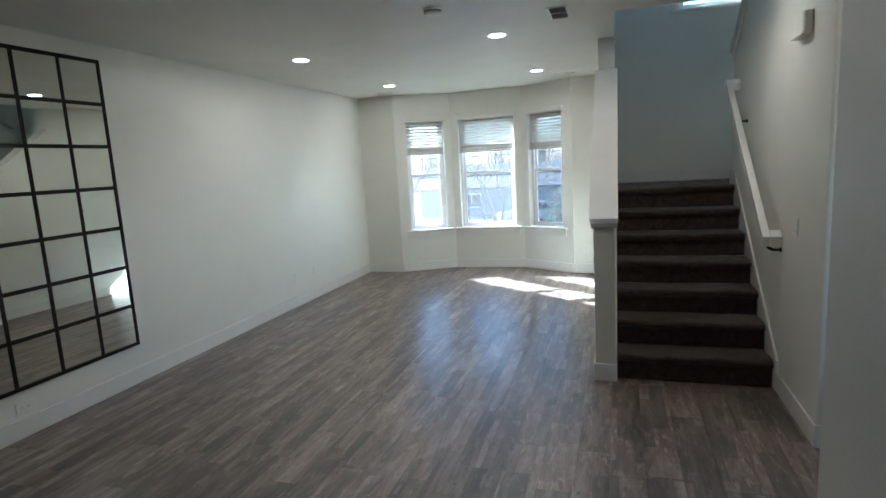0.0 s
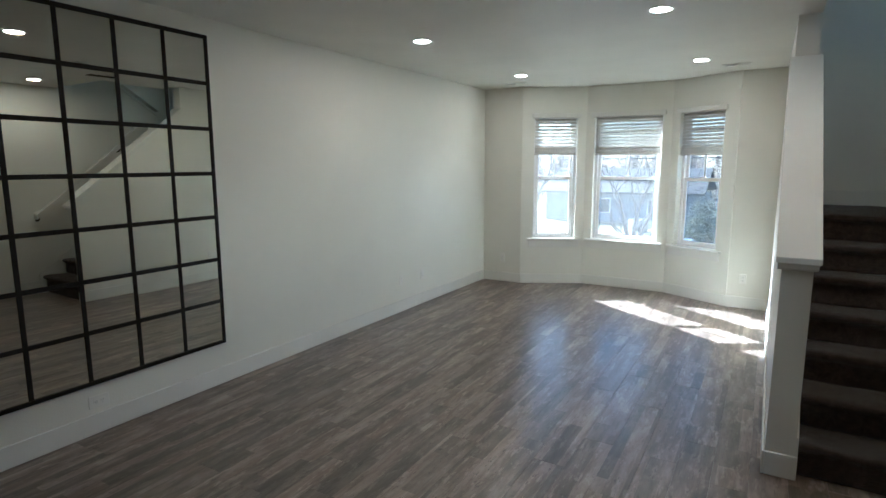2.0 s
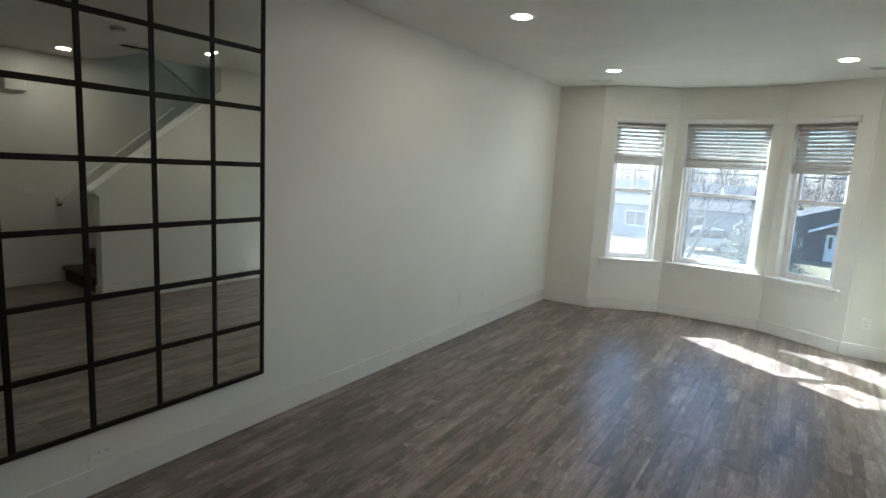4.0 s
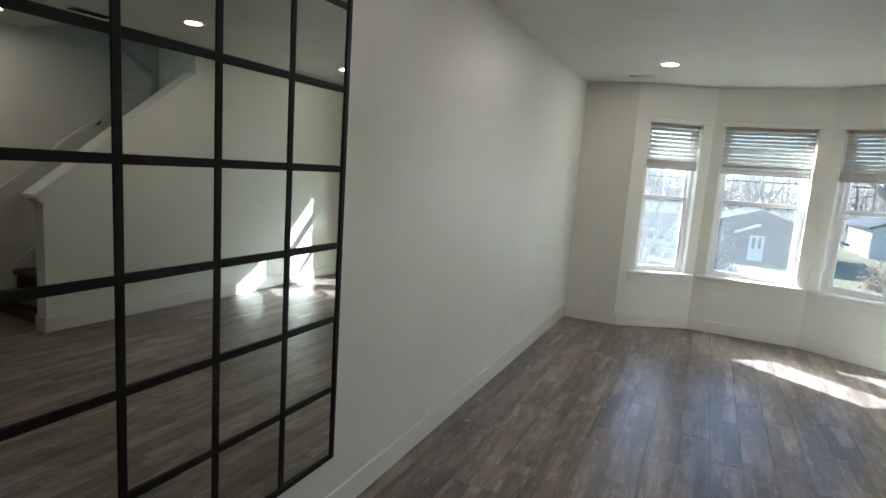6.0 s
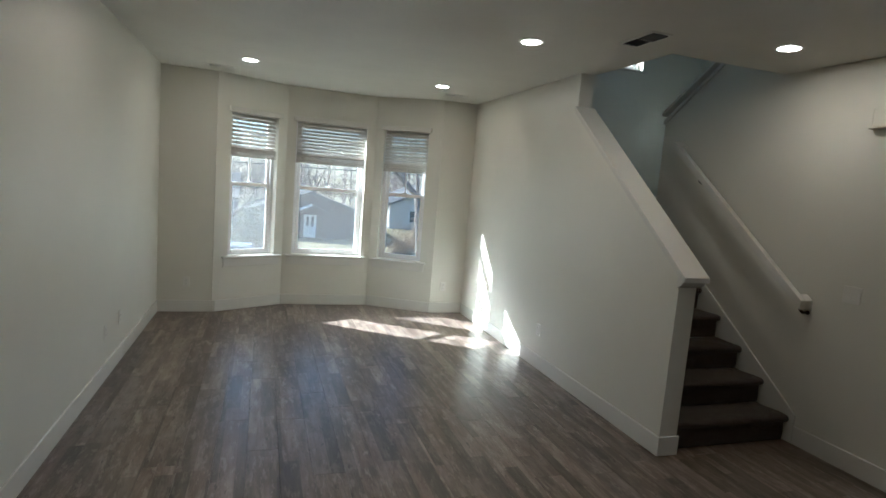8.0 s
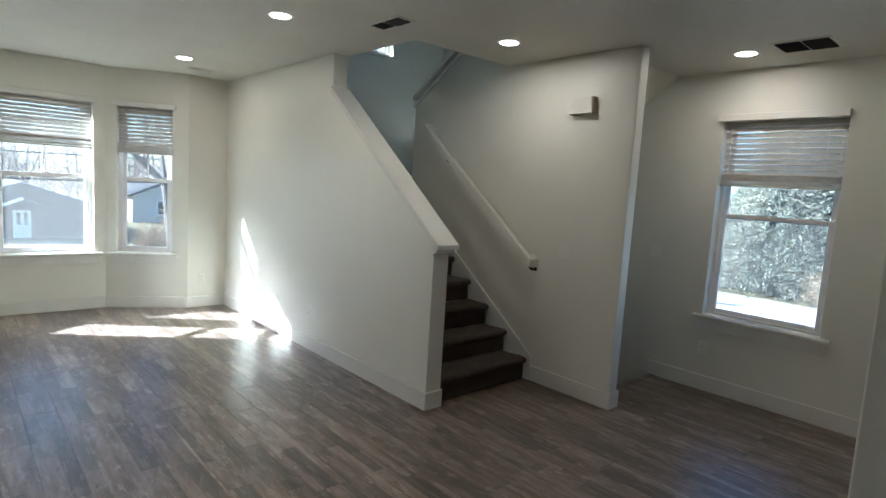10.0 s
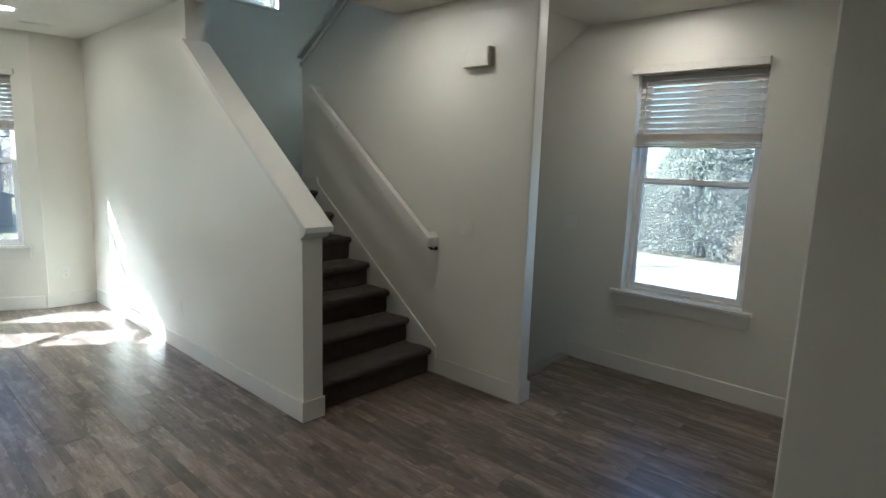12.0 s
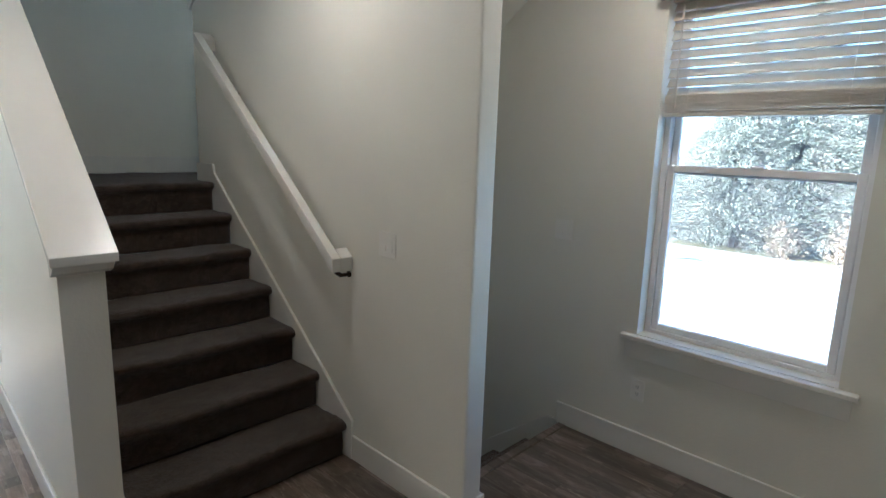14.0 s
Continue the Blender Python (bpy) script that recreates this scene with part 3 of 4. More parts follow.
def handrail():
    r = empty("handrail", pose(1.0, 4.14, 1.0), "white painted wooden handrail on dark brackets", "handrail")
    inv = Matrix.Translation((-1.0, -4.14, -1.0))
    y0, z0, y1, k, h = 4.14, 1.006, 5.645, 0.793, 0.066
    part("rail", prism(((y0, z0), (y1, z0 + k * (y1 - y0)), (y1, z0 + h + k * (y1 - y0)), (y0, z0 + h)), 0.964, 1.012, bevel=0.004), TRIM, r).matrix_local = inv
    for y in (y0, y1 - 0.05):
        z = z0 + k * (y - y0)
        part("wall_return", prism(((y, z), (y + 0.05, z + 0.05 * k), (y + 0.05, z + h + 0.05 * k), (y, z + h)), 1.0125, SX1 - 0.002, bevel=0.003), TRIM, r).matrix_local = inv
    for y in (4.165, 5.30):
        z = z0 + k * (y - y0)
        bm = bmesh.new()
        rod(bm, (0.998, y, z + 0.004), (0.998, y, z - 0.022), 0.010, n=10)
        rod(bm, (0.998, y, z - 0.022), (1.03, y, z - 0.045), 0.011, n=10)
        rod(bm, (1.03, y, z - 0.045), (1.075, y, z - 0.045), 0.009, n=10)
        rod(bm, (1.072, y, z - 0.045), (1.081, y, z - 0.045), 0.015, n=16)
        part("bracket", bm, BRONZE, r, "dark bronze bracket").matrix_local = inv
    return r
handrail()

# ---- baseboards ----
BH, BT = 0.135, 0.014
def baseboard(a, b, label="white painted baseboard", e=(0, 0)):
    """Along the wall's inner face from a to b, the wall lying to the left of that way."""
    m, length = facet(a, b)
    ob = structure("baseboard", boxes((e[0], -BT, 0.001, length - e[1], -0.001, BH), bevel=0.003), TRIM, label, "baseboard")
    ob.matrix_world = m
baseboard((LEFT, REAR), (LEFT, BACK))
baseboard((LEFT, BACK), BAY[0], e=(BT, 0))
for i in range(3):
    baseboard(BAY[i], BAY[i + 1], e=(0.004, 0.004))
baseboard(BAY[3], (HALF0, BACK), e=(0, BT))
baseboard((HALF0, BACK), (HALF0, 4.132 - BT), e=(BT, 0))
baseboard((HALF0, 4.132), (SX0 + 0.012, 4.132))
baseboard((SX1, 4.13), (SX1, 3.36 - BT))
baseboard((SX1, 3.36), (DIV1 + BT, 3.36))
baseboard((DIV1, 3.36), (DIV1, 3.60))
baseboard((NOOK, 3.64), (NOOK, 1.735), "white painted baseboard under the nook window")
baseboard((0.59, 1.735 + BT), (0.59, REAR))
baseboard((NOOK - BT, 1.735), (0.59, 1.735))
structure("trim_stair_edge", boxes((DIV1 + 0.002, 3.565, 0.0005, NOOK - 0.018, 3.615, 0.012), bevel=0.003), PLANK, "grey-brown wooden nosing at the stair edge", "trim")


# ---- the mirror ----
def wall_mirror():
    y1, z0, py, pz, cols, rows, fw = 3.489, 0.338, 0.3295, 0.3235, 6, 7, 0.028
    y0, z1 = y1 - cols * py, z0 + rows * pz
    x = LEFT + 0.002
    mir = empty("wall_mirror", pose(x, (y0 + y1) / 2, z0), "large black-framed gridded wall mirror of square panes", "mirror")
    inv = Matrix.Translation((-x, -(y0 + y1) / 2, -z0))
    part("backing", boxes((x, y0 + 0.01, z0 + 0.01, x + 0.006, y1 - 0.01, z1 - 0.01)), BLACK, mir).matrix_local = inv
    part("frame", boxes((x, y0 - fw / 2, z0 - fw / 2, x + 0.022, y0 + fw / 2, z1 + fw / 2), (x, y1 - fw / 2, z0 - fw / 2, x + 0.022, y1 + fw / 2, z1 + fw / 2),
                        (x, y0 + fw / 2, z0 - fw / 2, x + 0.0215, y1 - fw / 2, z0 + fw / 2), (x, y0 + fw / 2, z1 - fw / 2, x + 0.0215, y1 - fw / 2, z1 + fw / 2), bevel=0.003), BLACK, mir, "slim black metal frame").matrix_local = inv
    for i in range(1, cols):
        part("bar", boxes((x + 0.006, y0 + py * i - fw / 2, z0 + fw / 2, x + 0.019, y0 + py * i + fw / 2, z1 - fw / 2), bevel=0.002), BLACK, mir).matrix_local = inv
    for j in range(1, rows):
        part("bar", boxes((x + 0.006, y0 + fw / 2, z0 + pz * j - fw / 2, x + 0.0185, y1 - fw / 2, z0 + pz * j + fw / 2), bevel=0.002), BLACK, mir).matrix_local = inv
    pane = None
    for i in range(cols):
        for j in range(rows):
            if pane is None:
                ob = part("pane", boxes((-0.002, -py / 2 + 0.004, -pz / 2 + 0.004, 0.002, py / 2 - 0.004, pz / 2 - 0.004)), MIRROR, mir)
                pane = ob.data
            else:
                ob = new("pane", pane)
                ob.parent = mir
            c = Vector((x + 0.0105, y0 + py * (i + 0.5), z0 + pz * (j + 0.5)))
            ob.matrix_local = inv @ Matrix.Translation(c) @ Euler((0, radians(random.uniform(-0.16, 0.16)), radians(-1.0 + random.uniform(-0.14, 0.14)))).to_matrix().to_4x4()
wall_mirror()


# ---- ceiling fixtures ----
def downlight():
    d = empty("recessed_lamp", pose(0, 0, CEIL), "round recessed ceiling lamp with a white trim ring, lit", "lamp", "recessed ceiling lamps")
    part("trim_ring", ring(bmesh.new(), ((0.064, -0.001), (0.066, -0.004), (0.080, -0.006), (0.088, -0.003), (0.089, -0.0005))), PLASTIC, d, smooth=True)
    bm = bmesh.new()
    disc(bm, 0.065, 0.065, -0.004, -0.002, 36)
    part("diffuser", bm, LAMP_GLOW, d, "glowing frosted disc")
    return d
LAMPS = ((-2.873, 4.955), (-2.87, 7.147), (-0.94, 4.955), (-0.903, 7.145), (0.488, 4.117), (1.70, 2.884), (-2.05, 2.96))
first = downlight()
for i, (x, y) in enumerate(LAMPS):
    if i == 0:
        first.matrix_world = pose(x, y, CEIL)
    else:
        copy_thing(first, pose(x, y, CEIL))
    ld = bpy.data.lights.new("lamp_light", "AREA")
    ld.shape, ld.size, ld.energy, ld.color = "DISK", 0.12, LAMP_WATTS, (1.0, 0.48, 0.13)
    new("lamp_light", ld).matrix_world = pose(x, y, CEIL - 0.008)


def register(x, y, w, d, along_y, label, dark=False):
    """A ceiling air register: a frame, a dark panel for the throat's shade, and slats."""
    r = empty("ceiling_vent", pose(x, y, CEIL, 0, 0, 90 if along_y else 0), label, "vent")
    fw = 0.022
    part("frame", boxes((-w / 2, -d / 2, -0.007, w / 2, -d / 2 + fw, -0.0005), (-w / 2, d / 2 - fw, -0.007, w / 2, d / 2, -0.0005),
                        (-w / 2, -d / 2 + fw, -0.007, -w / 2 + fw, d / 2 - fw, -0.0005), (w / 2 - fw, -d / 2 + fw, -0.007, w / 2, d / 2 - fw, -0.0005), bevel=0.002), PLASTIC, r)
    part("throat", boxes((-w / 2 + fw, -d / 2 + fw, -0.003, w / 2 - fw, d / 2 - fw, -0.001)), DARKSLOT, r, "dark panel painted for the shaded duct throat")
    n = max(3, int((d - 2 * fw) / 0.018))
    for half, s in ((-1, 1), (1, -1)):
        x0, x1 = (-w / 2 + fw, -0.004) if half < 0 else (0.004, w / 2 - fw)
        for i in range(n):
            yy = -d / 2 + fw + (d - 2 * fw) * (i + 0.5) / n
            ob = part("slat", boxes((x0, -0.008, -0.0006, x1, 0.008, 0.0006)), DARKSLOT if dark else PLASTIC, r)
            ob.matrix_local = Matrix.Translation((0, yy, -0.008)) @ Matrix.Rotation(radians(38 * s), 4, "X")
    part("divider", boxes((-0.004, -d / 2 + fw, -0.009, 0.004, d / 2 - fw, -0.003)), PLASTIC, r)
register(-0.365, 4.455, 0.36, 0.16, True, "ceiling register with dark louvres near the stairs", dark=True)
register(-0.60, 7.60, 0.28, 0.11, False, "white metal ceiling register by the bay")
register(-3.17, 7.70, 0.28, 0.11, False, "white metal ceiling register in the room corner")
register(1.66, 2.49, 0.36, 0.30, True, "square dark return-air grille above the nook", dark=True)


def smoke_detector(x, y):
    s = empty("smoke_detector", pose(x, y, CEIL), "round white smoke detector on the ceiling", "detector")
    part("base", ring(bmesh.new(), ((0.0, -0.001), (0.068, -0.001), (0.070, -0.010), (0.064, -0.014), (0.0, -0.014))), PLASTIC, s, smooth=False)
    part("cover", ring(bmesh.new(), ((0.058, -0.014), (0.060, -0.030), (0.052, -0.040), (0.030, -0.044), (0.0, -0.045))), PLASTIC, s, smooth=True)
    bm = bmesh.new()
    for k in range(18):
        a = 2 * math.pi * k / 18
        box(bm, 0.0585, -0.006, -0.026, 0.0605, 0.006, -0.018, m=Matrix.Rotation(a, 4, "Z"))
    part("slots", bm, DARKSLOT, s)
smoke_detector(-1.17, 3.89)


# ---- plates and chime ----
def plate(name, m, w, h, label, category, sockets=0, rockers=0):
    """A cover plate; x along the wall, y into the room, z up, centred."""
    p = empty(name, m, label, category)
    part("cover", boxes((-w / 2, -0.006, -h / 2, w / 2, -0.0005, h / 2), bevel=0.002), PLASTIC, p)
    for i in range(rockers):
        x = (i - (rockers - 1) / 2) * 0.046
        part("rocker", prism(((-0.0062, -0.033), (-0.0105, -0.033), (-0.0075, 0.0), (-0.0065, 0.033), (-0.0062, 0.033)), x - 0.0165, x + 0.0165), PLASTIC, p)
    for i in range(sockets):
        c = (i - (sockets - 1) / 2) * 0.039
        cx, cz = (c, 0) if w > h else (0, c)
        part("socket", boxes((cx - 0.015, -0.0085, cz - 0.015, cx + 0.015, -0.0062, cz + 0.015), bevel=0.001), PLASTIC, p)
        part("slots", boxes((cx - 0.007, -0.0089, cz - 0.004, cx - 0.005, -0.0086, cz + 0.006), (cx + 0.005, -0.0089, cz - 0.004, cx + 0.007, -0.0086, cz + 0.006), (cx - 0.002, -0.0089, cz - 0.011, cx + 0.002, -0.0086, cz - 0.007)), DARKSLOT, p)
    return p
def on_west(y, z): return Matrix.Translation((LEFT, y, z)) @ Matrix.Rotation(math.pi / 2, 4, "Z")
def on_east(x, y, z): return Matrix.Translation((x, y, z)) @ Matrix.Rotation(-math.pi / 2, 4, "Z")
plate("outlet", on_west(5.93, 0.37), 0.072, 0.116, "white duplex outlet low on the wall", "outlet", sockets=2)
plate("outlet", on_west(6.38, 0.37), 0.072, 0.116, "white duplex outlet low on the wall", "outlet", sockets=2)
plate("outlet", on_west(2.54, 0.21), 0.125, 0.078, "white outlet mounted sideways below the mirror", "outlet", sockets=2)
plate("outlet", pose(-0.40, BACK, 0.35), 0.072, 0.116, "white duplex outlet beside the bay", "outlet", sockets=2)
plate("outlet", pose(-3.50, BACK, 0.35), 0.072, 0.116, "white duplex outlet beside the bay", "outlet", sockets=2)
plate("outlet", on_east(HALF0, 5.91, 0.37) @ Matrix.Rotation(0, 4, "Z"), 0.072, 0.116, "white duplex outlet on the half wall", "outlet", sockets=2)
plate("light_switch", on_east(SX1, 3.875, 1.172), 0.118, 0.116, "white double rocker switch at the foot of the stairs", "switch", rockers=2)
plate("light_switch", on_east(NOOK, 3.68, 1.17), 0.118, 0.116, "white double rocker switch in the nook", "switch", rockers=2)
plate("outlet", on_east(NOOK, 3.16, 0.37), 0.072, 0.116, "white duplex outlet under the nook window", "outlet", sockets=2)


def chime():
    """A door chime: a cover bowed at its ends over a lipped base."""
    c = empty("door_chime", pose(SX1, 3.81, 2.333), "boxy white door chime high on the wall", "chime")
    bow = [(-0.001, -0.104), (-0.030, -0.106), (-0.043, -0.099), (-0.049, -0.085), (-0.052, 0.0), (-0.049, 0.085), (-0.043, 0.099), (-0.030, 0.106), (-0.001, 0.104)]
    part("cover", prism(bow, -0.052, 0.066, "z", bevel=0.0025), PAINT, c)
    part("lip", boxes((-0.058, -0.110, -0.062, -0.0005, 0.110, -0.0525), bevel=0.0025), PAINT, c)
    part("backplate", boxes((-0.006, -0.114, -0.0615, -0.0008, 0.114, 0.070), bevel=0.002), PLASTIC, c)
chime()

# ---- outside ----
GZ = -3.4
def sheet(name, x0, y0, x1, y1, z, mat, label, category):
    bm = bmesh.new()
    vs = [bm.verts.new(p) for p in ((x0, y0, z), (x1, y0, z), (x1, y1, z), (x0, y1, z))]
    bm.faces.new(vs)
    return structure(name, bm, mat, label, category)
sheet("ground", -900, -900, 900, 900, GZ, GRASS, "patchy spring lawn", "ground")
structure("road", boxes((-120, 21.0, GZ - 0.2, 120, 29.0, GZ + 0.006)), ASPHALT, "grey asphalt street", "road")
structure("pavement", boxes((-120, 18.6, GZ - 0.2, 120, 20.2, GZ + 0.03), (-120, 20.75, GZ - 0.2, 120, 20.98, GZ + 0.12), (-120, 29.02, GZ - 0.2, 120, 29.25, GZ + 0.12)), CONCRETE, "pale concrete pavement and kerbs", "pavement")
structure("driveway", boxes((3.2, -25, GZ - 0.2, 30.5, 18.5, GZ + 0.012)), CONCRETE, "broad pale concrete lot beside the house", "pavement")
structure("path", boxes((-11, 29.3, GZ - 0.2, -7.2, 44, GZ + 0.012)), CONCRETE, "pale concrete driveway across the street", "pavement")


def house(x, y, w, d, wall_h, roof_h, wall_mat, label, door=None, windows=(), gable_front=True):
    h = empty("house", pose(x, y, GZ), label, "house")
    part("wall", prism(((-w / 2, 0), (w / 2, 0), (w / 2, wall_h), (0, wall_h + roof_h), (-w / 2, wall_h)) if gable_front else ((-w / 2, 0), (w / 2, 0), (w / 2, wall_h), (-w / 2, wall_h)), 0, d, "y"), wall_mat, h)
    if gable_front:
        o, t = 0.45, 0.18
        k = roof_h / (w / 2)
        for s in (-1, 1):
            part("roof", prism(((0, wall_h + roof_h + 0.01), (s * (w / 2 + o), wall_h - k * o + 0.01), (s * (w / 2 + o), wall_h - k * o + t), (0, wall_h + roof_h + t)), -o, d + o, "y"), SHINGLE, h)
            part("fascia", prism(((0, wall_h + roof_h - 0.02), (s * (w / 2 + o), wall_h - k * o - 0.02), (s * (w / 2 + o), wall_h - k * o + t), (0, wall_h + roof_h + t)), -o - 0.04, -o - 0.002, "y"), SHINGLE, h)
    else:
        part("roof", prism(((-0.5, wall_h), (d / 2, wall_h + roof_h), (d + 0.5, wall_h), (d + 0.5, wall_h + 0.16), (d / 2, wall_h + roof_h + 0.16), (-0.5, wall_h + 0.16)), -w / 2 - 0.4, w / 2 + 0.4), SHINGLE, h)
    n = int(wall_h / 0.22)
    bm = bmesh.new()
    for i in range(n):
        box(bm, -w / 2 + 0.05, -0.018, 0.1 + i * 0.22, w / 2 - 0.05, -0.001, 0.1 + i * 0.22 + 0.205)
    part("siding", bm, wall_mat, h)
    if door:
        dx, dw, dh = door
        # The left slope is coloured white for its sunlit side.
        for s in (-1, 1):
            part("porch_roof", prism(((dx, dh + 0.75), (dx + s * 1.5, dh + 0.1), (dx + s * 1.5, dh + 0.2), (dx, dh + 0.87)), -1.3, -0.02, "y"), HOUSE_WHITE if s < 0 else SHINGLE, h)
        for s in (-1.35, 1.35):
            part("porch_post", boxes((dx + s - 0.05, -1.2, 0, dx + s + 0.05, -1.1, dh + 0.15)), wall_mat, h)
        dr = part("door", boxes((dx - dw / 2, -0.06, 0.05, dx + dw / 2, -0.02, dh), bevel=0.01), HOUSE_WHITE, h, "white entrance door with two tall lights")
        for s in (-1, 1):
            part("pane", boxes((dx + s * dw * 0.2 - dw * 0.1, -0.066, dh * 0.5, dx + s * dw * 0.2 + dw * 0.1, -0.061, dh * 0.92)), HOUSE_GLASS, dr)
    for wx, wz, ww, wh in windows:
        wd = part("window", boxes((wx - ww / 2 - 0.1, -0.06, wz - 0.1, wx + ww / 2 + 0.1, -0.02, wz + wh + 0.1), bevel=0.01), HOUSE_WHITE, h)
        part("pane", boxes((wx - ww / 2, -0.066, wz, wx - 0.03, -0.061, wz + wh), (wx + 0.03, -0.066, wz, wx + ww / 2, -0.061, wz + wh)), HOUSE_GLASS, wd)
    return h
house(0.9, 46, 9.6, 9, 1.9, 1.6, SIDING, "small dark brown gabled house across the street", door=(0.0, 0.95, 1.85), windows=((-2.9, 0.75, 1.3, 1.0),))
house(-11.5, 50, 13, 10, 2.5, 2.0, SIDING_GREY, "long grey bungalow across the street", windows=((3.2, 0.9, 1.3, 1.1), (-1.5, 0.9, 1.6, 1.1)), gable_front=False)
house(14.5, 58, 9, 9, 2.6, 1.9, SIDING_PALE, "pale house behind the trees", windows=((-1.8, 0.8, 1.2, 1.2), (1.8, 0.8, 1.2, 1.2)))


def bare_tree(x, y, height, radius, fork, seed, label, lean=(0, 0), depth=5, group="bare trees", bend=(0, 0), limbs=()):
    """A leafless tree: a tapered trunk that forks into limbs and twigs."""
    rng = random.Random(seed)
    t = empty("tree", pose(x, y, GZ), label, "tree", group)
    trunk, crown = bmesh.new(), bmesh.new()
    p, d, r = Vector((0, 0, -0.2)), Vector((lean[0], lean[1], 1)).normalized(), radius * 1.1
    k = 9
    line = [(p.copy(), r)]
    for i in range(k):
        p, r = p + d * (fork + 0.2) / k, r * 0.96
        line.append((p.copy(), r * (1 + rng.uniform(-.05, .05))))
        d = (d + Vector((rng.uniform(-.03, .03) + bend[0], rng.uniform(-.03, .03) + bend[1], 0))).normalized()
    tube(trunk, line, 12)
    def grow(p, d, length, r, level):
        segs = 3 if level < 3 else 2
        for i in range(segs):
            q = p + d * length / segs
            r2 = max(0.006, r * 0.86)
            rod(crown, p, q, r, r2, 7 if level < 2 else (5 if level < 4 else 3))
            if level < depth and level > 0 and i < segs - 1 and rng.random() < 0.75:
                side = d.orthogonal().normalized()
                side.rotate(Matrix.Rotation(rng.uniform(0, 6.28), 3, d))
                grow(q, (d * 0.75 + side * 0.8 + Vector((0, 0, 0.15))).normalized(), length * 0.6, r2 * 0.5, level + 1)
            p, r = q, r2
            d = (d + Vector((rng.uniform(-.22, .22), rng.uniform(-.22, .22), rng.uniform(-.05, .16)))).normalized()
        if level < depth:
            n = 3 if level == 0 else 2
            a0 = rng.uniform(0, 6.28)
            for i in range(n):
                side = d.orthogonal().normalized()
                side.rotate(Matrix.Rotation(a0 + 6.28 * i / n + rng.uniform(-.4, .4), 3, d))
                grow(p, (d + side * rng.uniform(0.4, 0.75)).normalized(), length * rng.uniform(0.68, 0.85), r * rng.uniform(0.55, 0.7), level + 1)
    a0 = rng.uniform(0, 6.28)
    for to, share in limbs:
        grow(p - d * 0.06, Vector(to).normalized(), (height - fork) * 0.3, r * share, 1)
    for i in range(0 if limbs else 3):
        side = Vector((math.cos(a0 + 2.1 * i), math.sin(a0 + 2.1 * i), 0))
        grow(p - d * 0.1, (d + side * rng.uniform(0.22, 0.5)).normalized(), (height - fork) * 0.27, r * rng.uniform(0.55, 0.75), 1)
    part("trunk", trunk, BARK, t, smooth=True)
    part("crown", crown, BARK, t)
    return t
bare_tree(1.38, 15.2, 11.5, 0.135, 4.75, 3, "forked leafless street tree with dark bark", depth=6, bend=(-0.026, 0), limbs=(((-0.75, 0.1, 0.8), 0.8), ((-0.05, 0.3, 1), 0.5), ((0.42, 0, 1), 0.65)))
bare_tree(-4.3, 21.5, 8.0, 0.2, 1.7, 7, "leafless street tree with pale twigs", depth=6)
bare_tree(-3.4, 60.0, 9.0, 0.16, 2.4, 11, "leafless tree behind the brown house")
bare_tree(9.2, 36.0, 10.0, 0.16, 2.6, 17, "leafless tree in the front lawn")
bare_tree(-13.0, 34.0, 10.0, 0.22, 2.6, 23, "leafless tree in the front lawn")
far_tree = bare_tree(-8.0, 64.0, 14.0, 0.17, 3.0, 29, "tall leafless tree behind the houses")
for x, y, turn, s in ((-22, 66, 40, 1.0), (-15, 72, 90, 1.1), (-2.5, 75, 150, 1.15), (7.5, 60, 200, 0.9), (15.5, 74, 260, 1.1), (25, 70, 310, 1.0), (-30, 70, 20, 1.0), (-10.5, 58, 130, 0.85), (1.0, 60, 75, 0.85), (32, 66, 180, 1.0)):
    copy_thing(far_tree, pose(x, y, GZ, 0, 0, turn) @ Matrix.Scale(s, 4))
bare_tree(3.0, 66.0, 15.0, 0.17, 3.0, 31, "tall leafless tree behind the houses")
bare_tree(11.0, 70.0, 14.0, 0.17, 3.0, 37, "tall leafless tree behind the houses")
bare_tree(20.0, 62.0, 14.0, 0.17, 3.0, 41, "tall leafless tree behind the houses")



def far_woods():
    """The leafless woods beyond the houses: thin stems and twigs past counting."""
    rng = random.Random(77)
    bm = bmesh.new()
    for i in range(900):
        x, y = rng.uniform(-95, 95), rng.uniform(66, 110)
        if abs(x) > 45 and rng.random() < 0.4:
            continue
        h = rng.uniform(5.0, 10.5)
        p = Vector((x, y, GZ - 0.1))
        q = p + Vector((rng.uniform(-.6, .6), rng.uniform(-.6, .6), h))
        rod(bm, p, q, 0.07, 0.02, 3)
        for k in range(22):
            f = rng.uniform(0.12, 0.98)
            a = p.lerp(q, f)
            ang = rng.uniform(0, 6.283)
            reach = rng.uniform(0.8, 2.6) * (1.15 - f * 0.7)
            b = a + Vector((math.cos(ang) * reach, math.sin(ang) * reach, reach * rng.uniform(0.2, 1.1)))
            rod(bm, a, b, 0.05, 0.015, 3)
    tagged(part("far_woods", bm, TWIG), "leafless woods beyond the houses", "woods", kind="stuff")
far_woods()


